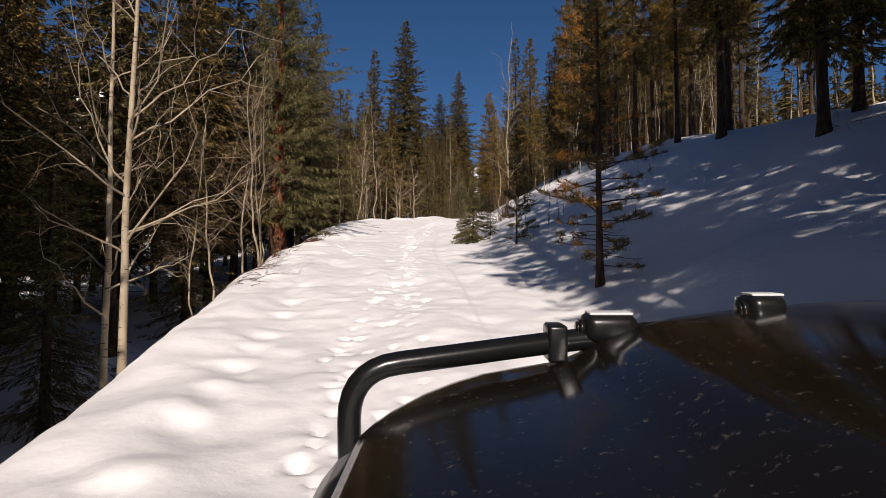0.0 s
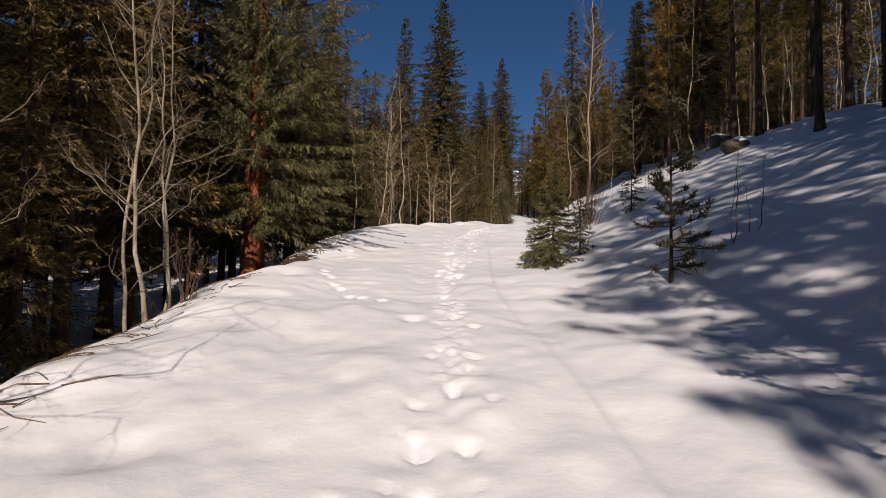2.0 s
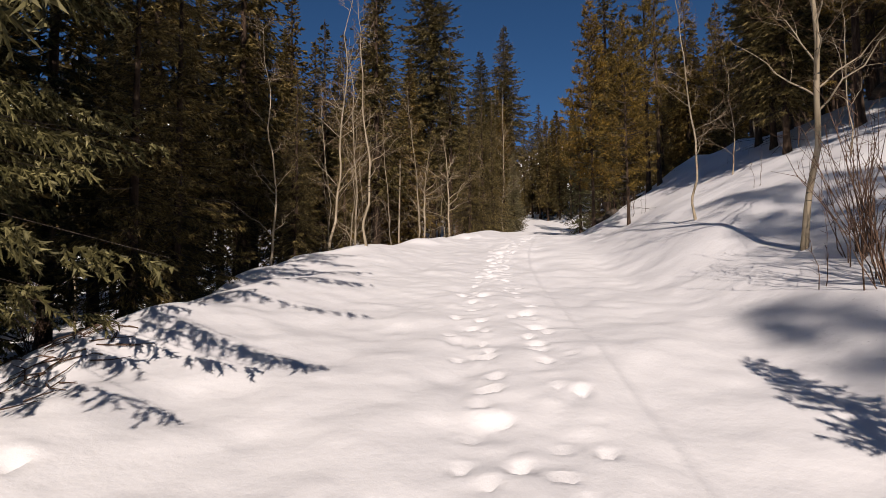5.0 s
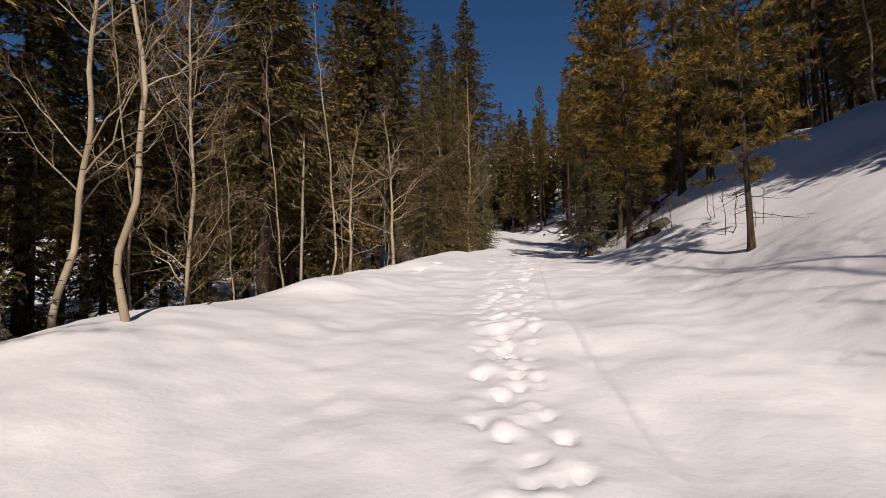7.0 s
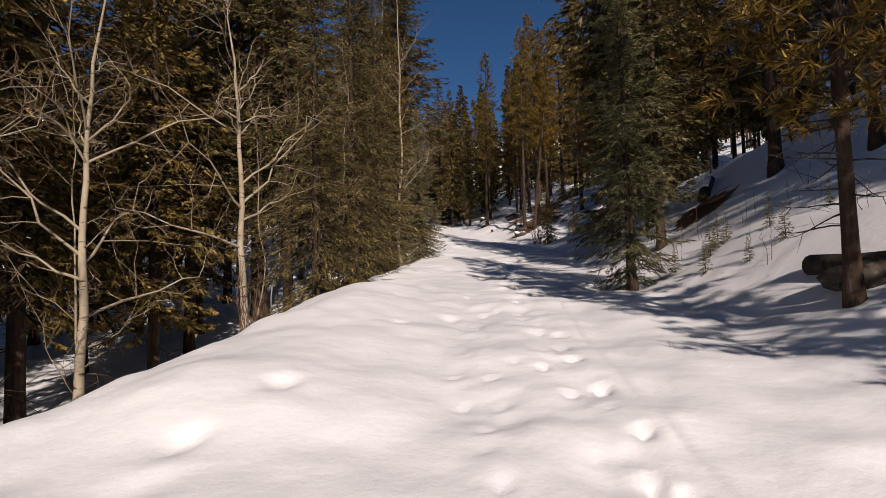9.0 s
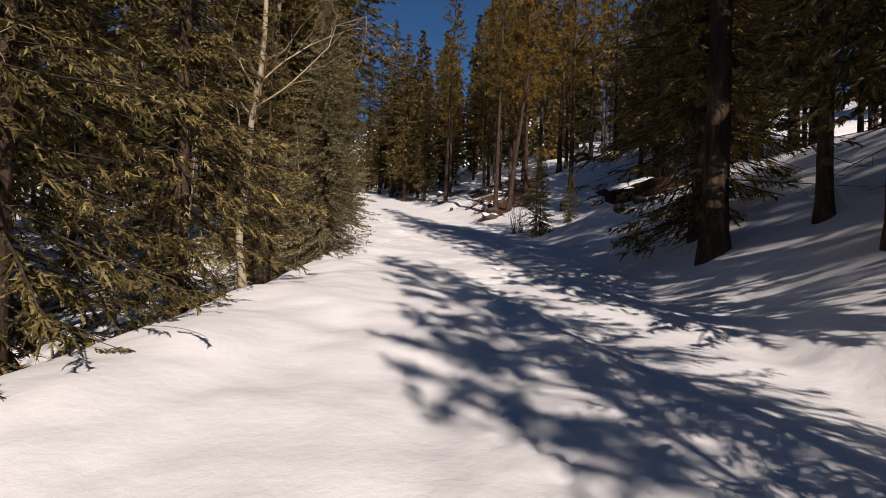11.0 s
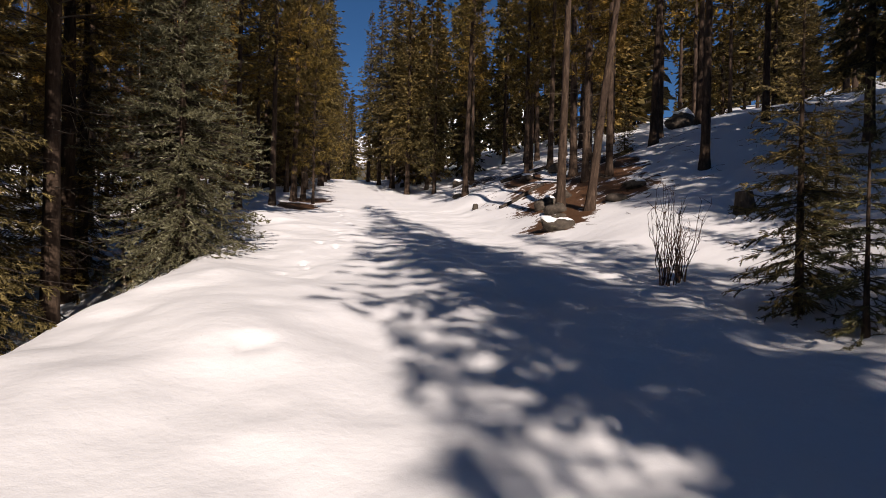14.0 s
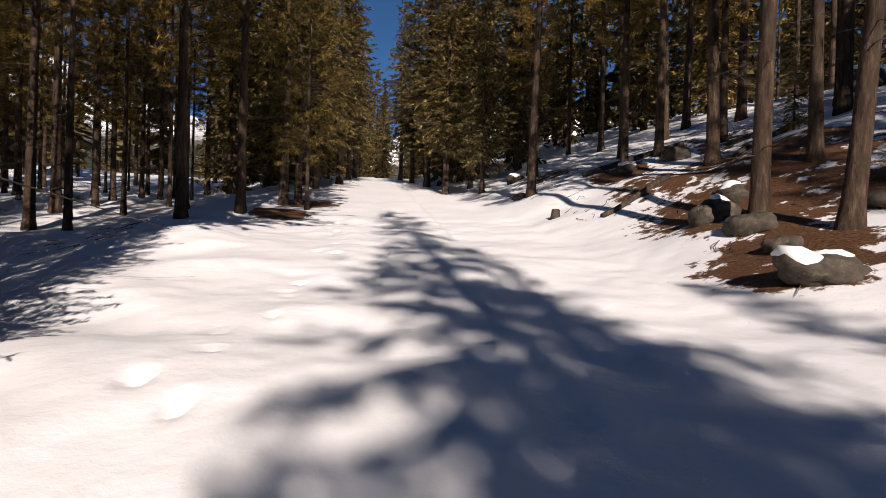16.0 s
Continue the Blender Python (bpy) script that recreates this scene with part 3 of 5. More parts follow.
def build_ground():
    near = np.concatenate([np.arange(-4.2, -1.6, 0.08), np.arange(-1.6, 1.3, 0.05), np.arange(1.3, 3.6, 0.085)])
    left = -4.2 - np.cumsum(np.geomspace(0.10, 160, 46))[::-1]
    right = 3.6 + np.cumsum(np.geomspace(0.10, 160, 50))
    d = np.concatenate([left, near, right])
    y = np.concatenate([-6 - np.cumsum(np.geomspace(0.3, 160, 26))[::-1], np.arange(-6, 3, 0.2), np.arange(3, 46, 0.056), np.arange(46, 86, 0.085), 86 + np.cumsum(np.geomspace(0.12, 260, 60))])
    dd, yy = np.meshgrid(d, y)
    xx = dd + line_x(yy)
    zz = ground_z(xx, yy)
    bumps = np.zeros_like(zz)
    for fy, fd, fl, fw, deep in footprints():
        r0, r1 = np.searchsorted(y, [fy - 3 * fl, fy + 3 * fl])
        c0, c1 = np.searchsorted(d, [fd - 3.5 * fw, fd + 3.5 * fw])
        u, v = (yy[r0:r1, c0:c1] - fy) / fl, (dd[r0:r1, c0:c1] - fd) / fw
        u = u + 0.25 * fuzz(v * 2 + fy, u, 1, 3)
        across = np.exp(-np.abs(v * (1 + 0.2 * fuzz(u * 2 + fy, v, 1, 5))) ** 3)
        hole = ease((u + 1.3) / 1.5) * (1 - ease((u - 0.35) / 0.75))
        rim = np.exp(-((u - 1.35) / 0.4) ** 2)
        bumps[r0:r1, c0:c1] += across * deep * (0.22 * rim - hole)
    # the trodden strip between the prints
    for y0, y1, mid, wob in ((2.5, 41, -0.45, 0.20), (4, 39, -0.10, 0.22), (33, 62, 0.75, 0.16), (36, 60, 0.3, 0.2)):
        stray = 0.65 * ease((yy - 7) / 12) if y1 < 42 else 0.0
        strip = np.exp(-((dd - mid - stray - wob * np.sin(yy * 0.31 + mid * 9)) / 0.24) ** 4) * ease((yy - y0) / 2) * (1 - ease((yy - y1 + 2) / 2))
        bumps += strip * (0.016 * fuzz(xx, yy, 0.26, 21) + 0.010 * fuzz(xx, yy, 0.13, 22) - 0.012)
    zz = zz + np.clip(bumps, -0.2, 0.08)
    rows, cols = zz.shape
    idx = np.arange(rows * cols).reshape(rows, cols)
    faces = np.stack([idx[:-1, :-1], idx[:-1, 1:], idx[1:, 1:], idx[1:, :-1]], -1).reshape(-1, 4)
    me = mesh_of("ground", np.stack([xx, yy, zz], -1).reshape(-1, 3), [faces], SNOW, True)
    # needle litter that has melted out, and fallen bits of bark and needles on the snow
    f = edge_left(yy) - dd
    e = dd - toe_right(yy)
    litter = 0.10 + 0.16 * ease((yy - 70) / 8) * ease((e - 0.5) / 2.0) + 0.22 * ease((f - 0.6) / 2.0) * (1 - 0.5 * ease((yy - 76) / 6))
    for px, py, size, amount in LITTER:
        litter = np.maximum(litter, amount * np.exp(-(((xx - px) ** 2 + (yy - py) ** 2 * 0.5) / size ** 2) ** 1.5))
    debris = 0.15 + 0.85 * ease((np.abs(dd) - 1.8) / 3)
    for key, val in (("litter", litter), ("debris", debris)):
        me.attributes.new(key, "FLOAT", "POINT").data.foreach_set("value", val.astype(np.float32).ravel())
    return tagged(new("ground", me), "snow-covered forest track with footprints, banks and bare needle litter", "snow", kind="structure")


LITTER = [(3.7, 86.6, 0.9, 0.85), (11.1, 78.0, 0.9, 0.80), (11.6, 79.2, 0.8, 0.78), (14.0, 80.9, 0.8, 0.78), (14.3, 84.4, 0.9, 0.74), (13.2, 87.2, 1.2, 0.76), (-6.6, 24.6, 1.5, 0.72), (-5.7, 22.6, 1.0, 0.66), (-5.6, 21.0, 0.8, 0.6), (4.0, 90.0, 1.3, 0.8), (12.2, 80.6, 2.0, 0.72), (14.2, 82.0, 1.8, 0.70), (12.8, 84.0, 1.6, 0.68), (10.6, 77.6, 1.1, 0.74), (13.5, 79.2, 1.2, 0.74),
          (7.6, 52.8, 0.8, 0.8), (16.0, 86.5, 1.8, 0.6), (12.6, 92.0, 2.0, 0.6)]
build_ground()

# ---- trees ----
KINDS.update({
    "red_spruce": lambda: spruce_parts(3, 18.0, 3.1, 0.15, 0.37, 0.21, 11, 0.42, 0.055, 0.030, 0.95, SPRUCE_GREY, BARK_RED, True, 0, 0.98, 0.75, 10, swell=(-58, 1.3), sag=0.12),
    "spruce_near": lambda: spruce_parts(11, 10.5, 1.9, 0.02, 0.13, 0.20, 8, 0.34, 0.075, 0.026, 1.0, None, None, True, 2, brush=9),
    "spruce_frost": lambda: spruce_parts(12, 8.5, 1.75, 0.02, 0.085, 0.14, 13, 0.135, 0.027, 0.010, 1.0, FROSTED, None, True, 0, 0.7, -0.25, 20, 0.5, needle=0.62, core=1.7),
    "spruce_bough": lambda: spruce_parts(17, 13.0, 2.9, 0.27, 0.15, 0.22, 9, 0.40, 0.06, 0.034, 0.95, SPRUCE_GREY, None, True, 2, 0.98, 0.6, 9),
    "spruce_wide": lambda: spruce_parts(26, 18.0, 3.5, 0.30, 0.2, 0.24, 13, 0.50, 0.115, 0.050, 1.0, dead=26),
    "spruce_small": lambda: spruce_parts(13, 2.3, 0.85, 0.03, 0.03, 0.085, 8, 0.18, 0.026, 0.010, 1.0, SPRUCE_GREY, None, True, 0, 0.8, 0.02, 14),
    "spruce_thin": lambda: spruce_parts(14, 2.4, 0.55, 0.06, 0.028, 0.12, 6, 0.16, 0.035, 0.010, 0.9, SPRUCE_GREY, None, True, 0, 0.55, 0.02, 14),
    "spruce_mid": lambda: spruce_parts(15, 5.0, 1.35, 0.04, 0.07, 0.15, 8, 0.26, 0.05, 0.02, 1.0, None, None, True, 2, 0.55, 0.1, 8),
    "spruce_a": lambda: spruce_parts(21, 16.0, 2.6, 0.17, 0.17, 0.30, 9, 0.58, 0.165, 0.070, 1.0, dead=16),
    "spruce_b": lambda: spruce_parts(22, 13.0, 2.2, 0.15, 0.14, 0.28, 9, 0.54, 0.16, 0.066, 0.95, dead=14),
    "spruce_c": lambda: spruce_parts(23, 18.0, 2.6, 0.26, 0.20, 0.32, 9, 0.58, 0.165, 0.070, 0.95, dead=20),
    "spruce_lite": lambda: spruce_parts(25, 16.0, 2.5, 0.06, 0.17, 0.42, 8, 0.8, 0.34, 0.20, 0.95, dead=4, sprays=7),
    "blue_spruce": lambda: spruce_parts(24, 7.4, 1.25, 0.03, 0.09, 0.17, 8, 0.28, 0.05, 0.02, 1.0, SPRUCE_BLUE, None, True, 2, 0.55, 0.1, 8),
    "pine_a": lambda: pine_parts(31, 16.0, 1.8, 0.36, 0.14, 0.36, 6, 0.32, spikes=20, width=0.026),
    "pine_b": lambda: pine_parts(32, 14.0, 1.7, 0.26, 0.125, 0.34, 6, 0.32, spikes=20, width=0.026),
    "pine_c": lambda: pine_parts(33, 17.5, 1.9, 0.42, 0.16, 0.36, 6, 0.32, spikes=20, width=0.026, lean=(0.03, 0.02)),
    "pine_lite": lambda: pine_parts(37, 16.0, 1.8, 0.34, 0.15, 0.50, 5, 0.45, spikes=5, width=0.14, space=0.36, dead=6),
    "pine_near": lambda: pine_parts(38, 14.0, 1.6, 0.30, 0.13, 0.34, 5, 0.16, spikes=13, width=0.022, space=0.13, near=True, dead=22),
    "pine_pale": lambda: pine_parts(40, 15.0, 1.7, 0.34, 0.17, 0.36, 5, 0.16, None, BARK_PALE, 0.85, 13, 0.022, (0.02, -0.02), 46, 0.15, True),
    "pine_thin": lambda: pine_parts(61, 13.0, 1.3, 0.42, 0.085, 0.36, 5, 0.30, None, None, 0.9, 14, 0.026, dead=60),
    "pine_gold": lambda: pine_parts(39, 9.5, 1.6, 0.18, 0.07, 0.26, 8, 0.18, None, None, 0.95, 18, 0.022, space=0.12, near=True),
    "pine_roadside": lambda: pine_parts(35, 7.5, 1.4, 0.07, 0.075, 0.28, 5, 0.14, PINE_DRY, None, 0.9, 22, 0.012, dead=10, space=0.11, near=True),
    "pine_sapling": lambda: pine_parts(36, 3.0, 0.85, 0.10, 0.032, 0.20, 5, 0.10, SPRUCE, None, 0.9, 22, 0.013, dead=4, space=0.075, near=True),
    "aspen_big": lambda: aspen_parts(41, 11.5, 0.085, 24, 0.12, 0.6, 0.20, (0.02, 0.0), 0.02),
    "aspen_a": lambda: aspen_parts(42, 8.5, 0.038, 18, 0.10, 0.6, 0.15, (0.03, 0.01), 0.15),
    "aspen_b": lambda: aspen_parts(43, 9.5, 0.045, 20, 0.14, 0.55, 0.15, (-0.02, 0.02), 0.13),
    "aspen_c": lambda: aspen_parts(44, 6.5, 0.028, 15, 0.14, 0.6, 0.17, (0.05, -0.02), 0.15),
    "aspen_d": lambda: aspen_parts(45, 7.5, 0.034, 18, 0.12, 0.6, 0.17, (-0.05, 0.0), 0.17),
    "aspen_crooked": lambda: aspen_parts(46, 6.5, 0.075, 16, 0.33, 0.7, 0.26, (0.03, 0.0), 0.16),
    "stub": lambda: aspen_parts(47, 6.0, 0.05, 5, 0.4, 0.5, 0.06, (0.01, 0.0), 0.012, broken=True),
    "aspen_e": lambda: aspen_parts(48, 9.0, 0.034, 8, 0.3, 0.5, 0.13, (0.02, 0.02), 0.10),
    "aspen_f": lambda: aspen_parts(49, 7.5, 0.026, 8, 0.25, 0.5, 0.16, (-0.04, 0.0), 0.12),
    "bush": lambda: bush_parts(51, 1.5, 18, 0.35),
    "willow": lambda: bush_parts(52, 2.3, 26, 0.55),
    "stem": lambda: bush_parts(53, 1.5, 2, 0.15),
})

SPRUCE_L = "dark green spruce with drooping boughs in snow"
PINE_L = "tall lodgepole pine with yellow-green needles and bare lower trunk"
ASPEN_L = "bare pale-barked aspen standing beside the snowy track"
PLACED = []


def stand(kind, name, x, y, size=1.0, turn=None, label="", category="tree", group="", **more):
    PLACED.append((x, y))
    return plant(kind, name, x, y, size, turn, label, category, group, **more)


stand("red_spruce", "spruce", -7.65, 25.3, 1.08, 20, "big spruce with orange-red bark and overhanging boughs")
stand("aspen_big", "aspen", -5.7, 9.8, 1.0, 0, "large bare aspen with many crooked branches", group="aspens along the track")
stand("aspen_big", "aspen", -6.3, 10.3, 0.95, 130, "large bare aspen with many crooked branches", group="aspens along the track")
for i, (x, y, s) in enumerate(((-5.9, 12.9, 0.65), (-5.6, 13.4, 0.62), (-6.2, 17.1, 1.0), (-5.9, 17.7, 1.0), (-5.7, 17.2, 0.7), (-5.5, 16.4, 0.8),
                               (-6.0, 42.0, 1.0), (-5.85, 44.0, 1.1), (-6.7, 40.9, 1.0), (-5.6, 40.9, 1.05), (-4.8, 44.2, 1.0), (-4.0, 48.1, 0.9),
                               (-3.8, 44.6, 0.9), (0.7, 58.0, 1.1), (1.4, 68.2, 0.8), (1.5, 74.6, 1.0), (-4.6, 36.8, 1.0), (-5.9, 37.6, 1.0), (-6.6, 34.5, 0.9), (-1.2, 54.5, 1.1))):
    stand(("aspen_a", "aspen_b", "aspen_d", "aspen_c")[i % 4], "aspen", x, y, s, i * 77, ASPEN_L, group="aspens along the track")
stand("stub", "dead_aspen", -4.75, 45.4, 1.0, 0, "dead broken-topped aspen trunk, bleached pale")
stand("aspen_crooked", "aspen", -3.8, 47.8, 1.0, 40, "crooked forked aspen with gnarled branches")
stand("aspen_crooked", "aspen", -2.75, 51.0, 1.15, 200, "spreading bare aspen with curling branches")
for x, y, s, k, lab in ((3.35, 29.5, 1.1, "aspen_b", "bare aspen on the snowy bank"), (3.5, 33.7, 0.75, "aspen_a", "bare aspen on the snowy bank"), (6.0, 32.3, 0.6, "aspen_c", "thin bare aspen on the bank"),
                        (6.4, 38.0, 0.6, "aspen_d", "thin bare aspen on the bank"), (7.5, 30.0, 0.9, "aspen_a", "bare aspen on the bank top"), (8.2, 33.0, 1.0, "aspen_b", "bare aspen on the bank top")):
    stand(k, "aspen", x, y, s, x * 40, lab, group="aspens on the bank")
for x, y, s, k in ((-0.4, 69.2, 1.0, "spruce_wide"), (2.2, 75.5, 1.18, "spruce_wide"), (-4.3, 62.2, 1.42, "spruce_wide"), (-9.0, 38.5, 1.0, "spruce_c"), (-5.8, 45.6, 0.95, "spruce_c"), (-6.5, 51.4, 0.95, "spruce_a"), (-9.6, 34.6, 0.95, "spruce_c"), (-9.8, 28.6, 0.95, "spruce_a"), (-11.0, 23.4, 1.0, "spruce_c"),
                   (-9.2, 15.2, 1.0, "spruce_c"), (-8.8, 19.0, 0.95, "spruce_c")):
    stand(k, "spruce", x, y, s, x * 50, "tall pointed spruce rising over the wood", group="trees of the wood")
# those with y below 6 are out of view, added to shade the bank
for x, y, s, k in ((9.0, 17.5, 0.72, "spruce_c"), (8.6, 12.2, 0.8, "spruce_a"), (9.8, 10.2, 0.8, "spruce_c"), (10.8, 14.0, 0.8, "spruce_a"), (4.6, 2.4, 0.9, "spruce_b"), (8.6, 3.6, 1.0, "spruce_a"),
                   (5.4, -3.0, 0.95, "spruce_a"), (3.9, -6.0, 1.0, "spruce_a"), (7.2, -1.0, 1.0, "spruce_a"), (11.0, 5.5, 1.0, "spruce_c"), (5.2, -11.0, 1.0, "spruce_c"), (12.5, 0.0, 1.0, "spruce_c"), (9.0, -7.0, 1.0, "spruce_c"), (10.0, 0.5, 1.0, "spruce_a")):
    stand(k, "spruce", x, y, s, x * 50, "big dark spruce that shades the snowy bank", group="trees of the bank")
for x, y, s, k in ((13.8, 68.2, 0.85, "spruce_near"), (16.6, 69.4, 0.95, "spruce_a"), (13.4, 63.6, 0.9, "spruce_near"), (17.6, 73.0, 0.9, "spruce_b"), (15.6, 64.0, 1.0, "spruce_a"), (19.0, 70.8, 1.0, "spruce_a"), (9.2, 33.2, 1.0, "spruce_b"), (10.2, 36.2, 1.0, "spruce_b"), (10.0, 39.5, 1.0, "spruce_b"), (8.8, 27.5, 0.95, "pine_b"), (9.4, 30.6, 0.9, "pine_a"), (8.0, 34.8, 0.85, "pine_b"), (9.7, 36.6, 0.9, "pine_a"), (8.4, 23.6, 0.9, "pine_b"), (6.3, 52.6, 0.78, "spruce_b"), (7.3, 54.8, 0.66, "spruce_a"), (8.4, 56.6, 0.9, "pine_b"), (7.8, 58.0, 1.08, "spruce_c"), (15.2, 66.8, 0.6, "spruce_near"), (10.4, 61.0, 0.6, "spruce_a"), (8.5, 59.2, 1.25, "spruce_near"), (7.2, 36.5, 0.7, "spruce_b"), (8.0, 38.6, 0.75, "spruce_b"), (8.8, 41.0, 0.8, "spruce_b"), (7.6, 32.6, 0.75, "pine_b"), (7.9, 48.6, 0.9, "pine_b"), (8.2, 51.2, 0.95, "pine_a")):
    stand(k, "spruce" if k[0] == "s" else "lodgepole_pine", x, y, s, x * 50, "dark conifer on the bank above the track", group="trees of the bank")
for x, y, s, k in ((3.4, 98.0, 1.0, "spruce_a"), (4.2, 104.0, 1.0, "spruce_c"), (2.6, 94.5, 0.9, "spruce_b"), (9.6, 98.5, 0.95, "spruce_a"), (9.3, 104.5, 1.0, "spruce_c"), (8.9, 111.0, 1.0, "spruce_a"), (4.4, 112.0, 1.0, "spruce_a"), (4.6, 121.0, 1.0, "spruce_c"), (8.7, 122.0, 1.0, "spruce_c"),
                   (10.6, 94.6, 0.8, "spruce_b"), (22.0, 96.0, 1.0, "spruce_lite"), (24.6, 100.5, 1.0, "spruce_lite"), (27.5, 104.0, 1.0, "spruce_lite")):
    stand(k, "spruce", x, y, s, x * 50, "tall spruce beside the far end of the track", group="trees of the wood")
# tall trees beside the track's start, out of view, added to shade the bank
for x, y, s, k in ((5.0, 4.9, 1.2, "pine_c"), (6.8, 7.4, 0.95, "pine_c"), (5.0, 0.8, 1.2, "spruce_c"), (7.4, 8.6, 0.8, "spruce_c"), (8.6, 10.0, 0.85, "pine_a"), (3.4, -2.4, 1.2, "pine_c")):
    stand(k, "spruce" if k[0] == "s" else "lodgepole_pine", x, y, s, x * 70, "tall conifer out of view, added to shade the bank", group="trees of the bank")
# a close row of young spruces under the edge
for i, (x, y, s) in enumerate(((-7.4, 30.2, 0.85), (-7.4, 31.6, 0.85), (-7.8, 40.0, 0.7), (-8.6, 43.4, 0.8), (-7.4, 46.2, 0.7), (-9.0, 38.0, 0.8), (-6.6, 36.6, 0.6), (0.4, 66.0, 0.8), (-8.0, 17.0, 0.8), (-7.9, 11.0, 0.8))):
    stand("spruce_near", "spruce", x, y, s, i * 83, "young spruce with brown-green boughs below the track edge", group="spruces along the track")
stand("spruce_bough", "spruce", -11.4, 21.6, 1.0, 90, "dark spruce beside the big red-barked one")
# firs and pines close to the track
stand("pine_roadside", "pine", 2.95, 10.3, 1.0, 60, "slender young pine with rusty lower needles")
stand("pine_sapling", "pine_sapling", 2.35, 17.45, 1.0, 10, "sparse pine sapling on the shaded bank", "sapling")
stand("spruce_small", "spruce_sapling", 1.25, 22.7, 1.25, 0, "bushy spruce sapling at the foot of the bank", "sapling", "saplings")
stand("spruce_thin", "spruce_sapling", 2.0, 23.1, 0.85, 0, "thin spruce sapling at the foot of the bank", "sapling", "saplings")
stand("spruce_thin", "spruce_sapling", 3.9, 25.2, 0.85, 50, "small spruce sapling on the bank", "sapling", "saplings")
stand("pine_gold", "pine", 3.8, 39.9, 0.8, 10, "young golden-green pine on the bank", "tree")
stand("pine_gold", "pine", 3.85, 45.3, 1.08, 100, "golden-green pine with thin trunk and sparse dry lower twigs", "tree")
stand("blue_spruce", "blue_spruce", 4.3, 50.3, 0.97, 10, "blue-green spruce beside the track")
stand("spruce_near", "spruce", -1.55, 53.0, 0.9, 10, SPRUCE_L, group="spruces along the track")
stand("spruce_near", "spruce", -0.75, 55.2, 0.95, 100, SPRUCE_L, group="spruces along the track")
stand("spruce_near", "spruce", 0.0, 57.6, 0.9, 200, SPRUCE_L, group="spruces along the track")
stand("spruce_frost", "spruce", 1.80, 62.4, 0.74, 0, "pale frosted spruce leaning over the track edge")
stand("spruce_frost", "spruce", 2.55, 73.8, 0.90, 70, "pale frosted spruce beside the track")
stand("spruce_near", "spruce", 2.0, 75.2, 0.8, 140, SPRUCE_L, group="spruces along the track")
stand("spruce_near", "spruce", 1.2, 70.2, 0.75, 10, SPRUCE_L, group="spruces along the track")
for x, y, z in ((-0.4, 73.4, 0.85), (0.1, 71.6, 0.8), (0.5, 75.4, 0.8), (-1.7, 75.6, 1.0), (-1.4, 71.8, 0.95)):
    stand("spruce_near", "spruce", x, y, z, y * 50, SPRUCE_L, group="spruces along the track")
stand("spruce_thin", "spruce_sapling", 9.15, 67.9, 0.9, 30, "thin spruce sapling by the snow mound", "sapling", "saplings")
stand("spruce_mid", "spruce", 9.4, 68.8, 0.66, 80, "bushy young spruce by the snow mound")
stand("spruce_thin", "spruce_sapling", 10.3, 68.1, 0.3, 30, "tiny spruce sapling poking out of the snow", "sapling", "saplings")
stand("spruce_mid", "spruce", 11.7, 70.7, 0.42, 0, "small dark spruce beside the bushy one")
stand("spruce_mid", "spruce", 16.5, 84.5, 0.45, 0, "small spruce among the pines")
# pines in the open wood
for i, (x, y, s) in enumerate(((1.5, 69.2, 0.9), (1.5, 72.0, 0.9), (0.6, 74.6, 1.0), (1.3, 76.6, 0.9), (11.42, 79.1, 0.85), (13.4, 87.4, 0.95), (14.6, 87.6, 1.0), (14.3, 84.5, 1.0), (13.4, 81.6, 1.05), (13.9, 80.9, 0.9), (18.4, 92.4, 1.0), (16.0, 86.6, 1.0), (14.6, 90.1, 0.9), (17.0, 91.5, 1.0),
                               (13.2, 96.5, 0.9), (12.2, 92.3, 0.8), (17.6, 84.2, 1.1), (18.8, 85.6, 1.0), (20.6, 85.5, 1.1), (16.3, 93.6, 0.9), (1.6, 85.4, 1.0), (2.7, 86.4, 0.95), (3.3, 89.4, 0.9), (3.7, 89.7, 0.95),
                               (-2.8, 87.5, 1.0), (-4.0, 91.0, 1.0), (0.2, 90.0, 1.1), (-1.6, 81.0, 1.0), (10.9, 88.5, 0.9), (19.5, 80.5, 1.0), (15.5, 78.3, 1.0))):
    stand("pine_near" if x < 7 and y < 87 else ("pine_a", "pine_c", "pine_b")[i % 3], "lodgepole_pine", x, y, s, i * 61, PINE_L, group="pines in the open wood")
for x, y, s in ((0.55, 69.5, 1.0), (0.2, 68.5, 0.9)):
    stand("pine_pale", "lodgepole_pine", x, y, s, x * 90, "tall pine with pale sunlit bark and many dry twigs", group="pines in the open wood")
stand("pine_c", "lodgepole_pine", 11.75, 77.95, 0.82, 0, "leaning lodgepole pine above melted-out litter", group="pines in the open wood", tip=(0, 6))
stand("pine_gold", "pine", 4.2, 87.6, 0.85, 30, "low bushy yellow-green pine at the track's edge")
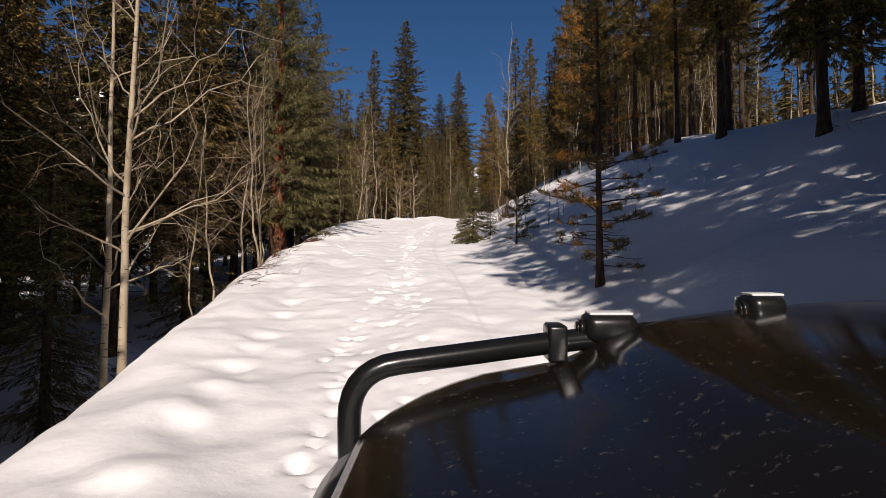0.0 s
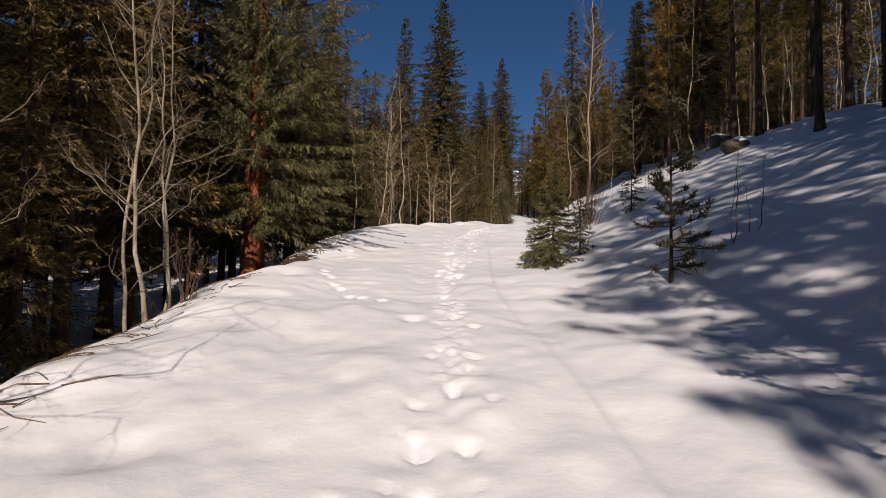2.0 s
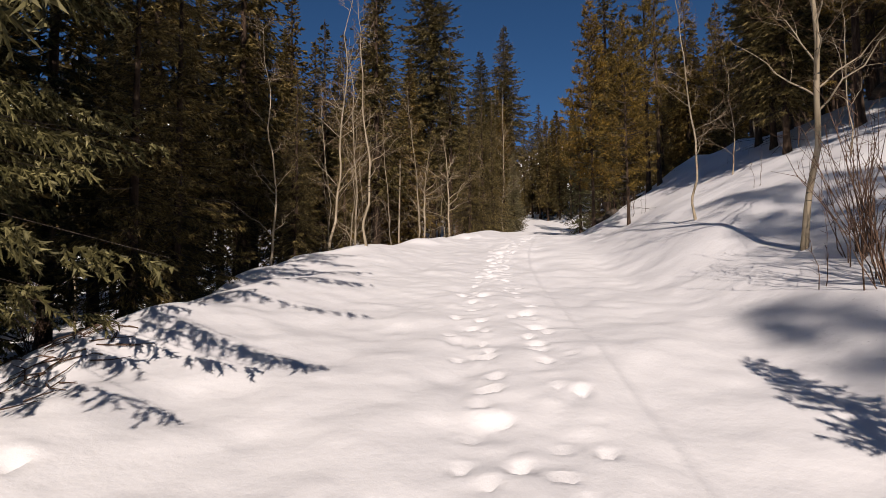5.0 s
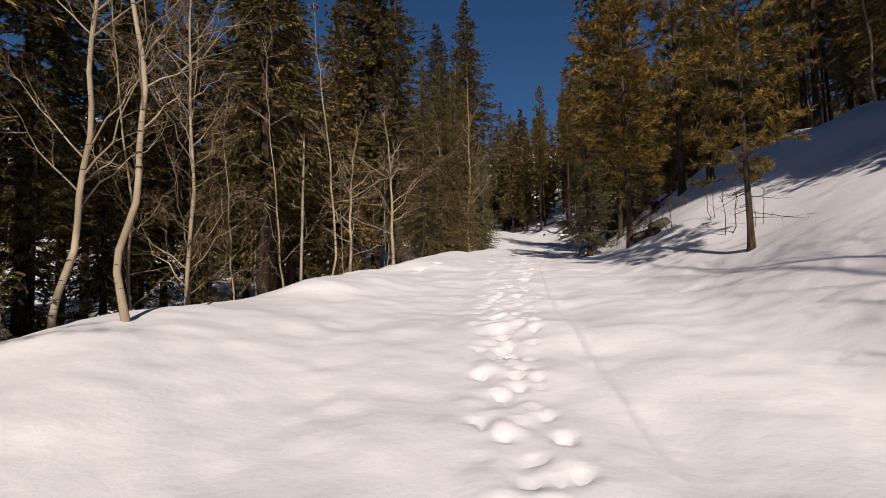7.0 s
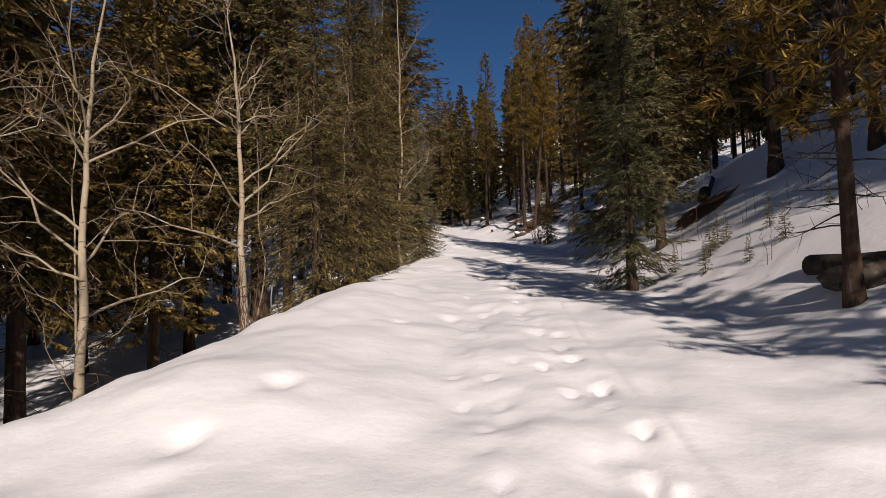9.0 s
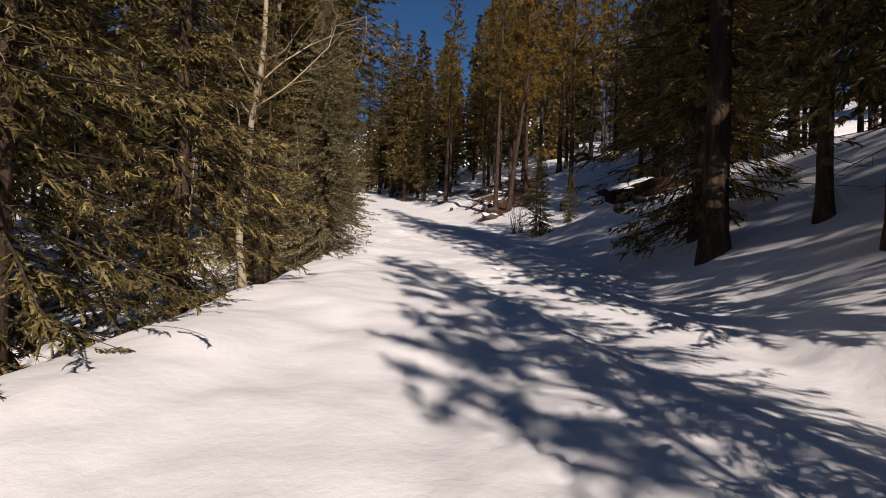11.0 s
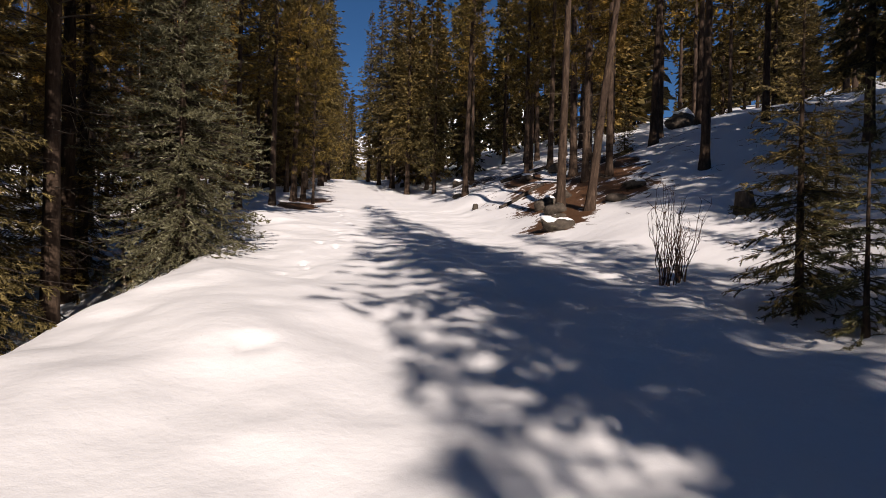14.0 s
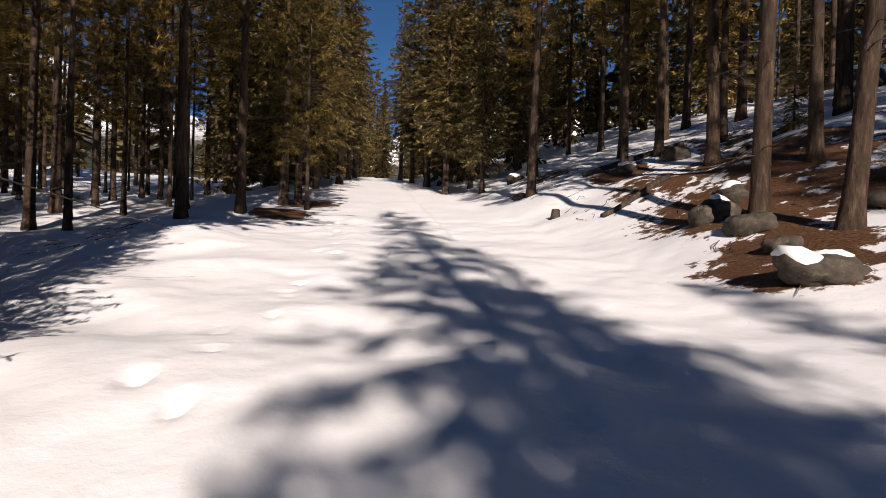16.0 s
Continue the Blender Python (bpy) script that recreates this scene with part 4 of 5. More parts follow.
for x, y, s, k in ((9.4, 71.0, 1.0, "bush"), (9.75, 71.2, 0.9, "bush"), (2.9, 27.2, 1.0, "willow"), (3.3, 28.2, 0.9, "willow"), (2.6, 27.9, 0.8, "stem"), (3.4, 17.8, 1.3, "stem"), (3.8, 17.9, 1.0, "stem"),
                   (2.75, 17.3, 0.8, "stem"), (4.5, 44.3, 1.2, "stem"), (4.3, 41.5, 1.2, "stem"), (4.9, 43.0, 1.0, "stem"), (4.6, 41.0, 0.8, "stem"), (-5.2, 16.9, 0.8, "bush"), (-6.2, 26.6, 0.6, "bush"), (-6.0, 22.6, 0.5, "bush"), (-2.0, 53.0, 0.8, "bush"), (-2.2, 48.7, 0.9, "bush"), (5.0, 34.0, 0.8, "stem"), (5.6, 29.0, 0.9, "stem")):
    stand(k, "bush", x, y, s, None, "leafless brown bush poking out of the snow", "bush", "bushes")


# seedlings and dry stems on the open bank
rng = np.random.default_rng(31)
for i in range(26):
    x, y = rng.uniform(4.7, 7.0), rng.uniform(46.6, 51.6)
    if i % 2:
        stand("spruce_thin", "spruce_seedling", x, y, rng.uniform(0.14, 0.30), i * 50, "tiny spruce seedling poking out of the snow", "seedling", "seedlings on the bank")
    else:
        stand("stem", "bush", x, y, rng.uniform(0.3, 0.6), i * 70, "dry brown stems poking out of the snow", "bush", "bushes")


# clear ground in front of the big spruce
OPEN = [(-7.6 + 0.1 * i, 29.0 + 2.0 * i) for i in range(8)] + [(14.3, 54.0), (14.2, 57.2), (13.3, 50.2), (14.6, 60.0)] + [(-7.5 + 0.47 * i, 25.2 - 1.05 * i) for i in range(6)] + [(-7.5 + 0.7 * i, 25.2 - 0.9 * i) for i in range(5)]


def fill(count, seed, region, kinds, space, label_of):
    """Strews trees over a region, clear of the track and of each other."""
    rng = np.random.default_rng(seed)
    made = 0
    for _ in range(count * 30):
        if made >= count:
            break
        y = rng.uniform(*region[0])
        d = rng.uniform(*region[1])
        side = edge_left(y) - rng.uniform(0.8, 1.3) if region[2] < 0 else toe_right(y) + region[3](y)
        x = float(line_x(y) + side + (-d if region[2] < 0 else d))
        gap = space * (1 + 0.02 * d)
        if any((x - a) ** 2 + (y - b) ** 2 < 2.9 for a, b in OPEN):
            continue
        if any((x - a) ** 2 + (y - b) ** 2 < gap * gap for a, b in PLACED):
            continue
        kind = kinds[rng.integers(len(kinds))]
        stand(kind, label_of[kind][0], x, y, rng.uniform(0.72, 1.12), rng.uniform(0, 360), label_of[kind][1], group=label_of[kind][2])
        made += 1


WOOD = {k: ("spruce", "dark green spruce in the dense wood", "trees of the wood") for k in ("spruce_a", "spruce_b", "spruce_c", "spruce_lite")}
WOOD.update({k: ("lodgepole_pine", "lodgepole pine in the dense wood", "trees of the wood") for k in ("pine_a", "pine_b", "pine_c", "pine_lite")})
WOOD.update({k: ("aspen", "bare aspen among the conifers", "trees of the wood") for k in ("aspen_e", "aspen_f")})
fill(76, 1, ((6, 38), (2.2, 15), -1, None), ["spruce_a", "spruce_b", "spruce_c", "spruce_a", "aspen_e", "aspen_f"], 1.9, WOOD)
fill(60, 2, ((36, 66), (2.4, 14), -1, None), ["spruce_a", "spruce_b", "spruce_c", "aspen_e", "aspen_f", "spruce_c"], 1.8, WOOD)
# these two fills lie out of view behind the start, added to darken the wood
fill(34, 14, ((-18, 4), (2.0, 9), -1, None), ["spruce_lite"], 1.5, WOOD)
fill(70, 12, ((-34, 7), (2.8, 15), -1, None), ["spruce_lite", "spruce_lite", "spruce_lite", "pine_lite"], 2.0, WOOD)
WOOD["pine_thin"] = ("lodgepole_pine", "thin dark lodgepole pine with many dry twigs", "trees of the wood")
fill(40, 13, ((80, 104), (0.8, 10), -1, None), ["pine_thin", "pine_thin", "pine_b"], 1.3, WOOD)
fill(46, 3, ((64, 110), (5.0, 20), -1, None), ["pine_a", "pine_b", "pine_c", "spruce_b"], 2.0, WOOD)
fill(46, 4, ((4, 60), (14, 34), -1, None), ["spruce_lite"], 2.8, WOOD)
top = lambda y: float(table(y, (-40, 8.5), (36, 8.5), (48, 5.5), (66, 5.2), (72, 6), (80, 3)))
fill(70, 5, ((2, 46), (0.2, 10), 1, top), ["pine_a", "pine_b", "aspen_e", "aspen_f", "pine_b", "aspen_e"], 1.6, WOOD)
fill(56, 6, ((42, 76), (2.5, 17), 1, top), ["spruce_c", "spruce_a", "pine_a", "pine_b", "spruce_b", "pine_b", "pine_c"], 1.9, WOOD)
fill(44, 7, ((84, 125), (1.5, 26), 1, top), ["pine_lite", "pine_lite", "spruce_lite"], 2.4, WOOD)
# unseen trees behind the start, added so their shadows reach the bank
fill(30, 8, ((-34, 4), (-4, 14), 1, top), ["pine_lite", "spruce_lite"], 2.2, WOOD)
fill(34, 9, ((90, 135), (0, 5), 1, lambda y: 1.0), ["spruce_lite", "spruce_lite", "pine_lite"], 2.4, WOOD)
fill(32, 10, ((92, 135), (-4, 5), -1, None), ["spruce_lite", "spruce_lite", "pine_lite"], 2.2, WOOD)
fill(40, 11, ((128, 190), (-14, 16), 1, lambda y: -4.0), ["spruce_lite", "spruce_lite", "pine_lite"], 2.6, WOOD)


# ---- distance ----
def far_woods():
    rng = np.random.default_rng(77)
    soup = Soup()
    spots = []
    while len(spots) < 800:
        a, r = rng.uniform(0, 2 * math.pi), rng.uniform(45, 210)
        x, y = 5 + r * math.cos(a), 60 + r * math.sin(a)
        d = x - float(line_x(y))
        if abs(d) < (7 if y > 90 else 34) or y < -60:
            continue
        spots.append((x, y))
    spots = np.array(spots)
    base = np.column_stack([spots, ground_z(spots[:, 0], spots[:, 1], False)])
    h = rng.uniform(9, 16, len(spots))
    line = np.stack([base, base + np.stack([0 * h, 0 * h, h], -1)], 1)
    soup.tubes(line, np.tile([[0.16, 0.02]], (len(h), 1)), 5)
    trunks = soup.mesh("trunks", BARK_GREY)
    crown = Soup()
    m = 150
    who = np.repeat(np.arange(len(h)), m)
    rel = rng.random(len(who)) ** 0.8
    z = h[who] * (0.12 + 0.87 * rel)
    a = rng.uniform(0, 2 * math.pi, len(who))
    out = np.stack([np.cos(a), np.sin(a), 0 * a], -1)
    r = h[who] * 0.15 * (1 - rel) ** 0.85 * rng.uniform(0.5, 1.1, len(who)) + 0.12
    root = base[who] + np.stack([0 * z, 0 * z, z], -1)
    tip = root + out * r[:, None] - np.stack([0 * r, 0 * r, 0.45 * r], -1)
    flat = np.cross(out, [0, 0, 1.0])
    crown.blades(root, tip, 0.8 * r + 0.1, unit(flat + rng.normal(0, 0.3, flat.shape)))
    root = new("far_woods")
    part_mesh("trunks", trunks, root)
    part_mesh("crowns", crown.mesh("crowns", SPRUCE), root)
    tagged(root, "dark conifer woods on the slopes beyond", "woods", kind="stuff")


def mountain_material():
    m = Mat("mountain", rough=0.9)
    rock = m.ramp(m.noise(0.02, 6), (0.3, (0.05, 0.045, 0.04)), (0.7, (0.16, 0.14, 0.12)))
    trees = m.ramp(m.noise(0.06, 5), (0.35, (0.012, 0.017, 0.012)), (0.7, (0.04, 0.045, 0.03)))
    high = m.tree.nodes.new("ShaderNodeSeparateXYZ")
    m.link(m.co.outputs["Object"], high.inputs[0])
    line = m.math("ADD", m.math("MULTIPLY", high.outputs[2], 1 / 420.0), m.math("MULTIPLY", m.math("SUBTRACT", m.noise(0.007, 7, rough=0.65), 0.5), 1.3))
    ground = m.mix(m.ramp(line, (0.36, (0, 0, 0)), (0.50, (1, 1, 1))), trees, rock)
    m.colour(m.mix(m.ramp(line, (0.52, (0, 0, 0)), (0.66, (1, 1, 1))), ground, (0.82, 0.82, 0.83)))
    return m.mat


def mountain(name, bearing, dist, width, height, seed, mat):
    """A ridge across the given bearing (degrees to the right of +y)."""
    u, v = np.meshgrid(np.linspace(-1, 1, 90), np.linspace(-1, 1, 44))
    b = radians(bearing)
    ahead, across = np.array([math.sin(b), math.cos(b)]), np.array([math.cos(b), -math.sin(b)])
    xy = np.array([5, 45]) + ahead * (dist + v[..., None] * 500) + across * (u[..., None] * width)
    ridge = sum(fuzz(xy[..., 0], xy[..., 1], s, seed + i) * a for i, (s, a) in enumerate(((600, 0.28), (260, 0.16), (110, 0.08), (45, 0.04))))
    z = height * np.maximum((1 - np.abs(v) ** 1.3) * (1 - 0.35 * np.abs(u) ** 2) * (0.85 + ridge), 0) + 10
    rows, cols = z.shape
    idx = np.arange(rows * cols).reshape(rows, cols)
    faces = np.stack([idx[:-1, :-1], idx[:-1, 1:], idx[1:, 1:], idx[1:, :-1]], -1).reshape(-1, 4)
    return tagged(new(name, mesh_of(name, np.dstack([xy, z]).reshape(-1, 3), [faces], mat, True)), "distant snowy mountain ridge with dark timber", "mountain", kind="structure")


far_woods()
MOUNTAIN = mountain_material()
mountain("mountain_ahead", 14, 1700, 900, 400, 3, MOUNTAIN)
mountain("mountain_left", -42, 1400, 900, 420, 9, MOUNTAIN)


# ---- the vehicle that stands at the start of the track ----
def paint_material():
    m = Mat("black_paint", rough=0.12, spec=0.2)
    dust = m.ramp(m.noise(60, 5, rough=0.7), (0.60, (0, 0, 0)), (0.72, (1, 1, 1)))
    film = m.noise(2.2, 4)
    m.colour(m.mix(m.math("MULTIPLY", dust, 0.5), m.mix(film, (0.005, 0.004, 0.003), (0.016, 0.012, 0.008)), (0.16, 0.14, 0.12)))
    r = m.math("ADD", m.math("MULTIPLY", dust, 0.35), m.math("MULTIPLY", film, 0.22))
    m.link(r, m.bsdf.inputs["Roughness"])
    m.bsdf.inputs["Coat Weight"].default_value = 0.0
    return m.mat


def plain(name, colour, rough, metal=0.0, grain=40):
    m = Mat(name, rough=rough, metal=metal)
    n = m.noise(grain, 4)
    m.colour(m.mix(n, tuple(c * 0.8 for c in colour), tuple(min(1, c * 1.25) for c in colour)))
    m.bump(n, 0.15, 0.002)
    return m.mat


PAINT = paint_material()
POWDER = plain("black_powder_coat", (0.007, 0.007, 0.007), 0.24)
PLASTIC = plain("black_plastic", (0.008, 0.008, 0.008), 0.28)
RUBBER = plain("tyre_rubber", (0.02, 0.02, 0.02), 0.85)
STEEL = plain("wheel_steel", (0.25, 0.25, 0.26), 0.4, 1.0)
WHITE = plain("white_strip", (0.6, 0.6, 0.6), 0.6)
GLASS = plain("lamp_lens", (0.5, 0.5, 0.5), 0.1)


def skin(pts, thick, material, name, parent, label=""):
    """A sheet of body panel from a grid of points, given thickness downward and soft edges."""
    bm = bmesh.new()
    rows = [[bm.verts.new(p) for p in row] for row in pts]
    for a, b in zip(rows, rows[1:]):
        for i in range(len(a) - 1):
            bm.faces.new((a[i], a[i + 1], b[i + 1], b[i]))
    bmesh.ops.recalc_face_normals(bm, faces=bm.faces)
    bmesh.ops.solidify(bm, geom=bm.faces[:], thickness=thick)
    bmesh.ops.recalc_face_normals(bm, faces=bm.faces)
    return part(name, bm, material, parent, label)


def tube_bm(line, r, sides=16):
    """A bent tube along a line, corners rounded by the line itself."""
    soup = Soup()
    soup.tubes(np.array(line)[None], np.full((1, len(line)), r), sides, (0, 1, 0))
    bm = bmesh.new()
    vs = [bm.verts.new(v) for v in np.concatenate(soup.v)]
    for q in np.concatenate(soup.q):
        bm.faces.new([vs[i] for i in q])
    bm.faces.new(vs[:sides])
    bm.faces.new(vs[-sides:])
    bmesh.ops.recalc_face_normals(bm, faces=bm.faces)
    return bm


def rounded_line(corners, radius, k=8):
    """A line through the corners with arcs of about the given radius."""
    out = [np.array(corners[0], float)]
    for a, b, c in zip(corners, corners[1:], corners[2:]):
        a, b, c = (np.array(v, float) for v in (a, b, c))
        p, q = b + unit(a - b) * radius, b + unit(c - b) * radius
        out += [(1 - u) ** 2 * p + 2 * u * (1 - u) * b + u * u * q for u in np.linspace(0, 1, k)]
    return out + [np.array(corners[-1], float)]


def drum(r, depth, bevel, sides=40):
    bm = bmesh.new()
    bmesh.ops.create_cone(bm, cap_ends=True, segments=sides, radius1=r, radius2=r, depth=depth)
    bmesh.ops.bevel(bm, geom=[e for e in bm.edges if abs(e.verts[0].co.z - e.verts[1].co.z) < 1e-5], offset=bevel, segments=4, affect="EDGES")
    bmesh.ops.rotate(bm, cent=(0, 0, 0), matrix=Matrix.Rotation(math.pi / 2, 3, "Y"), verts=bm.verts)
    return bm


def block(sx, sy, sz, bevel, segments=3):
    bm = bmesh.new()
    bmesh.ops.create_cube(bm, size=1.0)
    bmesh.ops.scale(bm, vec=(sx, sy, sz), verts=bm.verts)
    bmesh.ops.bevel(bm, geom=bm.edges[:], offset=bevel, segments=segments, affect="EDGES", profile=0.5)
    return bm


def build_vehicle():
    """Origin at the eye at the start: x to the right, y ahead, z up."""
    car = new("off_road_vehicle")
    car.matrix_basis = pose(0, 0, 1.6, 3.0, 0, 0)
    # bonnet: its cross-section is carried from front to back
    cross = [(-0.150, -0.358), (-0.13, -0.347), (-0.10, -0.338), (-0.04, -0.326), (0.02, -0.317), (0.09, -0.306), (0.16, -0.298), (0.27, -0.282), (0.32, -0.262), (0.36, -0.232), (0.43, -0.205), (0.56, -0.180), (0.70, -0.162), (0.86, -0.148), (1.00, -0.140),
             (1.12, -0.148), (1.20, -0.185), (1.30, -0.225), (1.42, -0.262)]
    rows = []
    for v in np.linspace(0, 1, 16) ** 2.2:
        y = 1.26 - 1.55 * v
        nose = 0.008 * math.exp(-v * 120) - 0.022
        rows.append([(x, y + (0.06 * math.sin((x + 0.15) / 1.57 * math.pi) - 0.26 * (max(0.16 - x, 0) / 0.31) ** 2.2 - 0.2 * (max(x - 1.1, 0) / 0.32) ** 2.2) * math.exp(-v * 3), z - nose + 0.012 * v) for x, z in cross])
    skin(rows, 0.02, PAINT, "hood", car, "glossy black dusty hood with a raised centre")
    for side in (0, 1):
        arc = [(-0.158, -0.356), (-0.185, -0.372), (-0.215, -0.41), (-0.235, -0.50), (-0.24, -0.70), (-0.23, -0.95)]
        if side:
            arc = [(1.27 - x, z + 0.085) for x, z in arc]
        rows = [[(x, 1.0 - 1.26 * v - (0.03 if v == 0 else 0), z) for x, z in arc] for v in np.linspace(0, 1, 10)]
        skin(rows, 0.015, PLASTIC, "fender", car, "matt black fender")
    face = [[(x, 1.20 + 0.05 * math.sin((x + 0.15) / 1.57 * math.pi), top + (-0.95 - top) * v) for x, top in zip(np.linspace(-0.14, 1.40, 12), np.interp(np.linspace(-0.14, 1.40, 12), *zip(*cross)) - 0.06)] for v in np.linspace(0, 1, 6)]
    skin(face, 0.03, PLASTIC, "grille_panel", car, "black grille panel")
    for i in range(7):
        ob = part("grille_bar", block(0.05, 0.03, 0.34, 0.008), POWDER, car)
        ob.location = (0.27 + 0.12 * i, 1.275, -0.55)
    bump = part("bumper", block(1.75, 0.22, 0.20, 0.03), POWDER, car, "black steel bumper")
    bump.location = (0.62, 1.28, -0.98)
    line = rounded_line([(-0.20, 1.20, -0.92), (-0.205, 1.19, -0.262), (0.30, 1.285, -0.213), (1.16, 1.31, -0.140), (1.47, 1.26, -0.19), (1.47, 1.24, -0.90)], 0.11)
    bar = part("bull_bar", tube_bm(line, 0.026), POWDER, car, "bent black steel tube bar")
    for x, z in ((0.262, -0.217),):
        clamp = part("clamp", block(0.045, 0.075, 0.085, 0.008), PLASTIC, bar)
        clamp.location = (x, 1.28, z)
    for x, z, w in ((0.388, -0.184, 0.125), (0.748, -0.140, 0.092)):
        lamp = part("spot_lamp", block(w, 0.085, 0.070, 0.026, 5), PLASTIC, car, "black rounded auxiliary lamp")
        lamp.location = (x, 1.29, z)
        lens = part("lens", block(w * 0.86, 0.012, 0.05, 0.005), GLASS, lamp, "clear lamp lens")
        lens.location = (0, 0.042, 0)
        knob = part("pivot_knob", drum(0.020, 0.022, 0.005, 20), PLASTIC, lamp)
        knob.location = (-w / 2 - 0.004, -0.01, 0.0)
        strip = part("top_strip", block(w * 0.8, 0.05, 0.006, 0.002), WHITE, lamp, "white strip on the lamp top")
        strip.location = (0, -0.005, 0.0345)
        foot = part("lamp_foot", block(0.03, 0.03, 0.05, 0.006), POWDER, lamp)
        foot.location = (0, -0.005, -0.045)
    for x in (-0.12, 1.36):
        tyre = part("wheel", drum(0.38, 0.27, 0.06), RUBBER, car, "knobbly black tyre on a steel rim")
        tyre.location = (x, 0.55, -1.26)
        rim = part("rim", drum(0.21, 0.275, 0.02), STEEL, tyre)
        hub = part("hub", drum(0.06, 0.31, 0.01, 20), STEEL, tyre)
    tagged(car, "black off-road vehicle front with dusty hood on the snowy track", "vehicle")


build_vehicle()


# ---- stones, logs, stumps and fallen wood ----
def stone_material():
    m = Mat("weathered_stone", rough=0.9)
    n = m.noise(6, 7, rough=0.65)
    c = m.ramp(n, (0.3, (0.025, 0.020, 0.016)), (0.55, (0.075, 0.06, 0.046)), (0.75, (0.15, 0.125, 0.10)))
    lichen = m.ramp(m.noise(14, 3), (0.62, (0, 0, 0)), (0.68, (1, 1, 1)))
    m.colour(m.mix(m.math("MULTIPLY", lichen, 0.5), c, (0.16, 0.17, 0.10)))
    m.bump(n, 0.7, 0.03)
    return m.mat


def earth_material():
    m = Mat("dark_earth", rough=0.95, spec=0.1)
    n = m.noise(9, 7, rough=0.7)
    m.colour(m.ramp(n, (0.3, (0.010, 0.006, 0.004)), (0.55, (0.04, 0.022, 0.013)), (0.8, (0.10, 0.055, 0.03))))
    m.bump(n, 0.9, 0.05)
    return m.mat


STONE, EARTH = stone_material(), earth_material()


def cap_material():
    m = Mat("snow_cap", rough=0.6)
    m.colour(m.mix(m.noise(5, 4), (0.78, 0.78, 0.79), (0.87, 0.865, 0.86)))
    m.bump(m.noise(30, 4), 0.3, 0.01)
    return m.mat


CLEAN_SNOW = cap_material()


def lump(size, seed, rough=0.25, cut=None, detail=3):
    """A worn stone: a ball pushed in and out, flattened where it was cut."""
    bm = bmesh.new()
    bmesh.ops.create_icosphere(bm, subdivisions=detail, radius=1.0)
    for v in bm.verts:
        p = v.co.copy()
        n = noise.noise(p * 0.9 + Vector((seed * 7.1, 0, 0))) * rough * 1.6 + noise.noise(p * 2.3 + Vector((0, seed * 3.3, 0))) * rough + noise.noise(p * 6 + Vector((seed, 0, 0))) * rough * 0.25
        p *= 1 + n
        if cut is not None and p.z < cut:
            p.z = cut + (p.z - cut) * 0.15
        v.co = (p.x * size[0], p.y * size[1], p.z * size[2])
    return bm


def boulder(x, y, size, seed, cap=True, label="grey-brown boulder half buried in snow", lift=0.2, group="boulders"):
    root = new("boulder")
    root.matrix_basis = pose(x, y, float(ground_z(x, y)) + size[2] * lift, 0, 0, seed * 47)
    part("stone", lump(size, seed), STONE, root)
    if cap:
        cover = lump(size, seed)
        for v in cover.verts:
            h = v.co.z / size[2] + 0.55 * noise.noise(v.co * (1.6 / size[0]) + Vector((seed, 0, 0)))
            v.co *= 0.80 + 0.28 * min(1.0, max(0.0, (h - 0.25) / 0.5))
        part("snow_cap", cover, CLEAN_SNOW, root, "rounded cap of snow")
    return tagged(root, label, "boulder", group)


for i, (x, y, sx, sy, sz, cap) in enumerate(((11.5, 80.2, 0.40, 0.36, 0.30, True), (12.3, 80.9, 0.34, 0.30, 0.24, True), (11.2, 79.0, 0.34, 0.26, 0.24, False), (10.45, 76.9, 0.46, 0.36, 0.24, True), (10.9, 78.0, 0.22, 0.2, 0.15, False),
                                             (14.6, 86.6, 0.42, 0.4, 0.28, False), (13.4, 87.2, 0.3, 0.3, 0.2, True), (20.5, 86.5, 0.7, 0.6, 0.5, True), (12.8, 78.4, 0.26, 0.3, 0.16, False), (13.7, 79.0, 0.34, 0.26, 0.2, True), (10.7, 89.0, 0.24, 0.22, 0.16, False),
                                             (9.1, 31.0, 0.55, 0.45, 0.35, True), (7.4, 26.2, 0.45, 0.4, 0.30, True), (9.8, 35.9, 0.5, 0.4, 0.3, False), (11.9, 94.0, 0.4, 0.3, 0.25, True))):
    boulder(x, y, (sx, sy, sz), i + 1, cap, "grey-brown boulder with a cap of snow" if cap else "bare grey-brown boulder on needle litter")


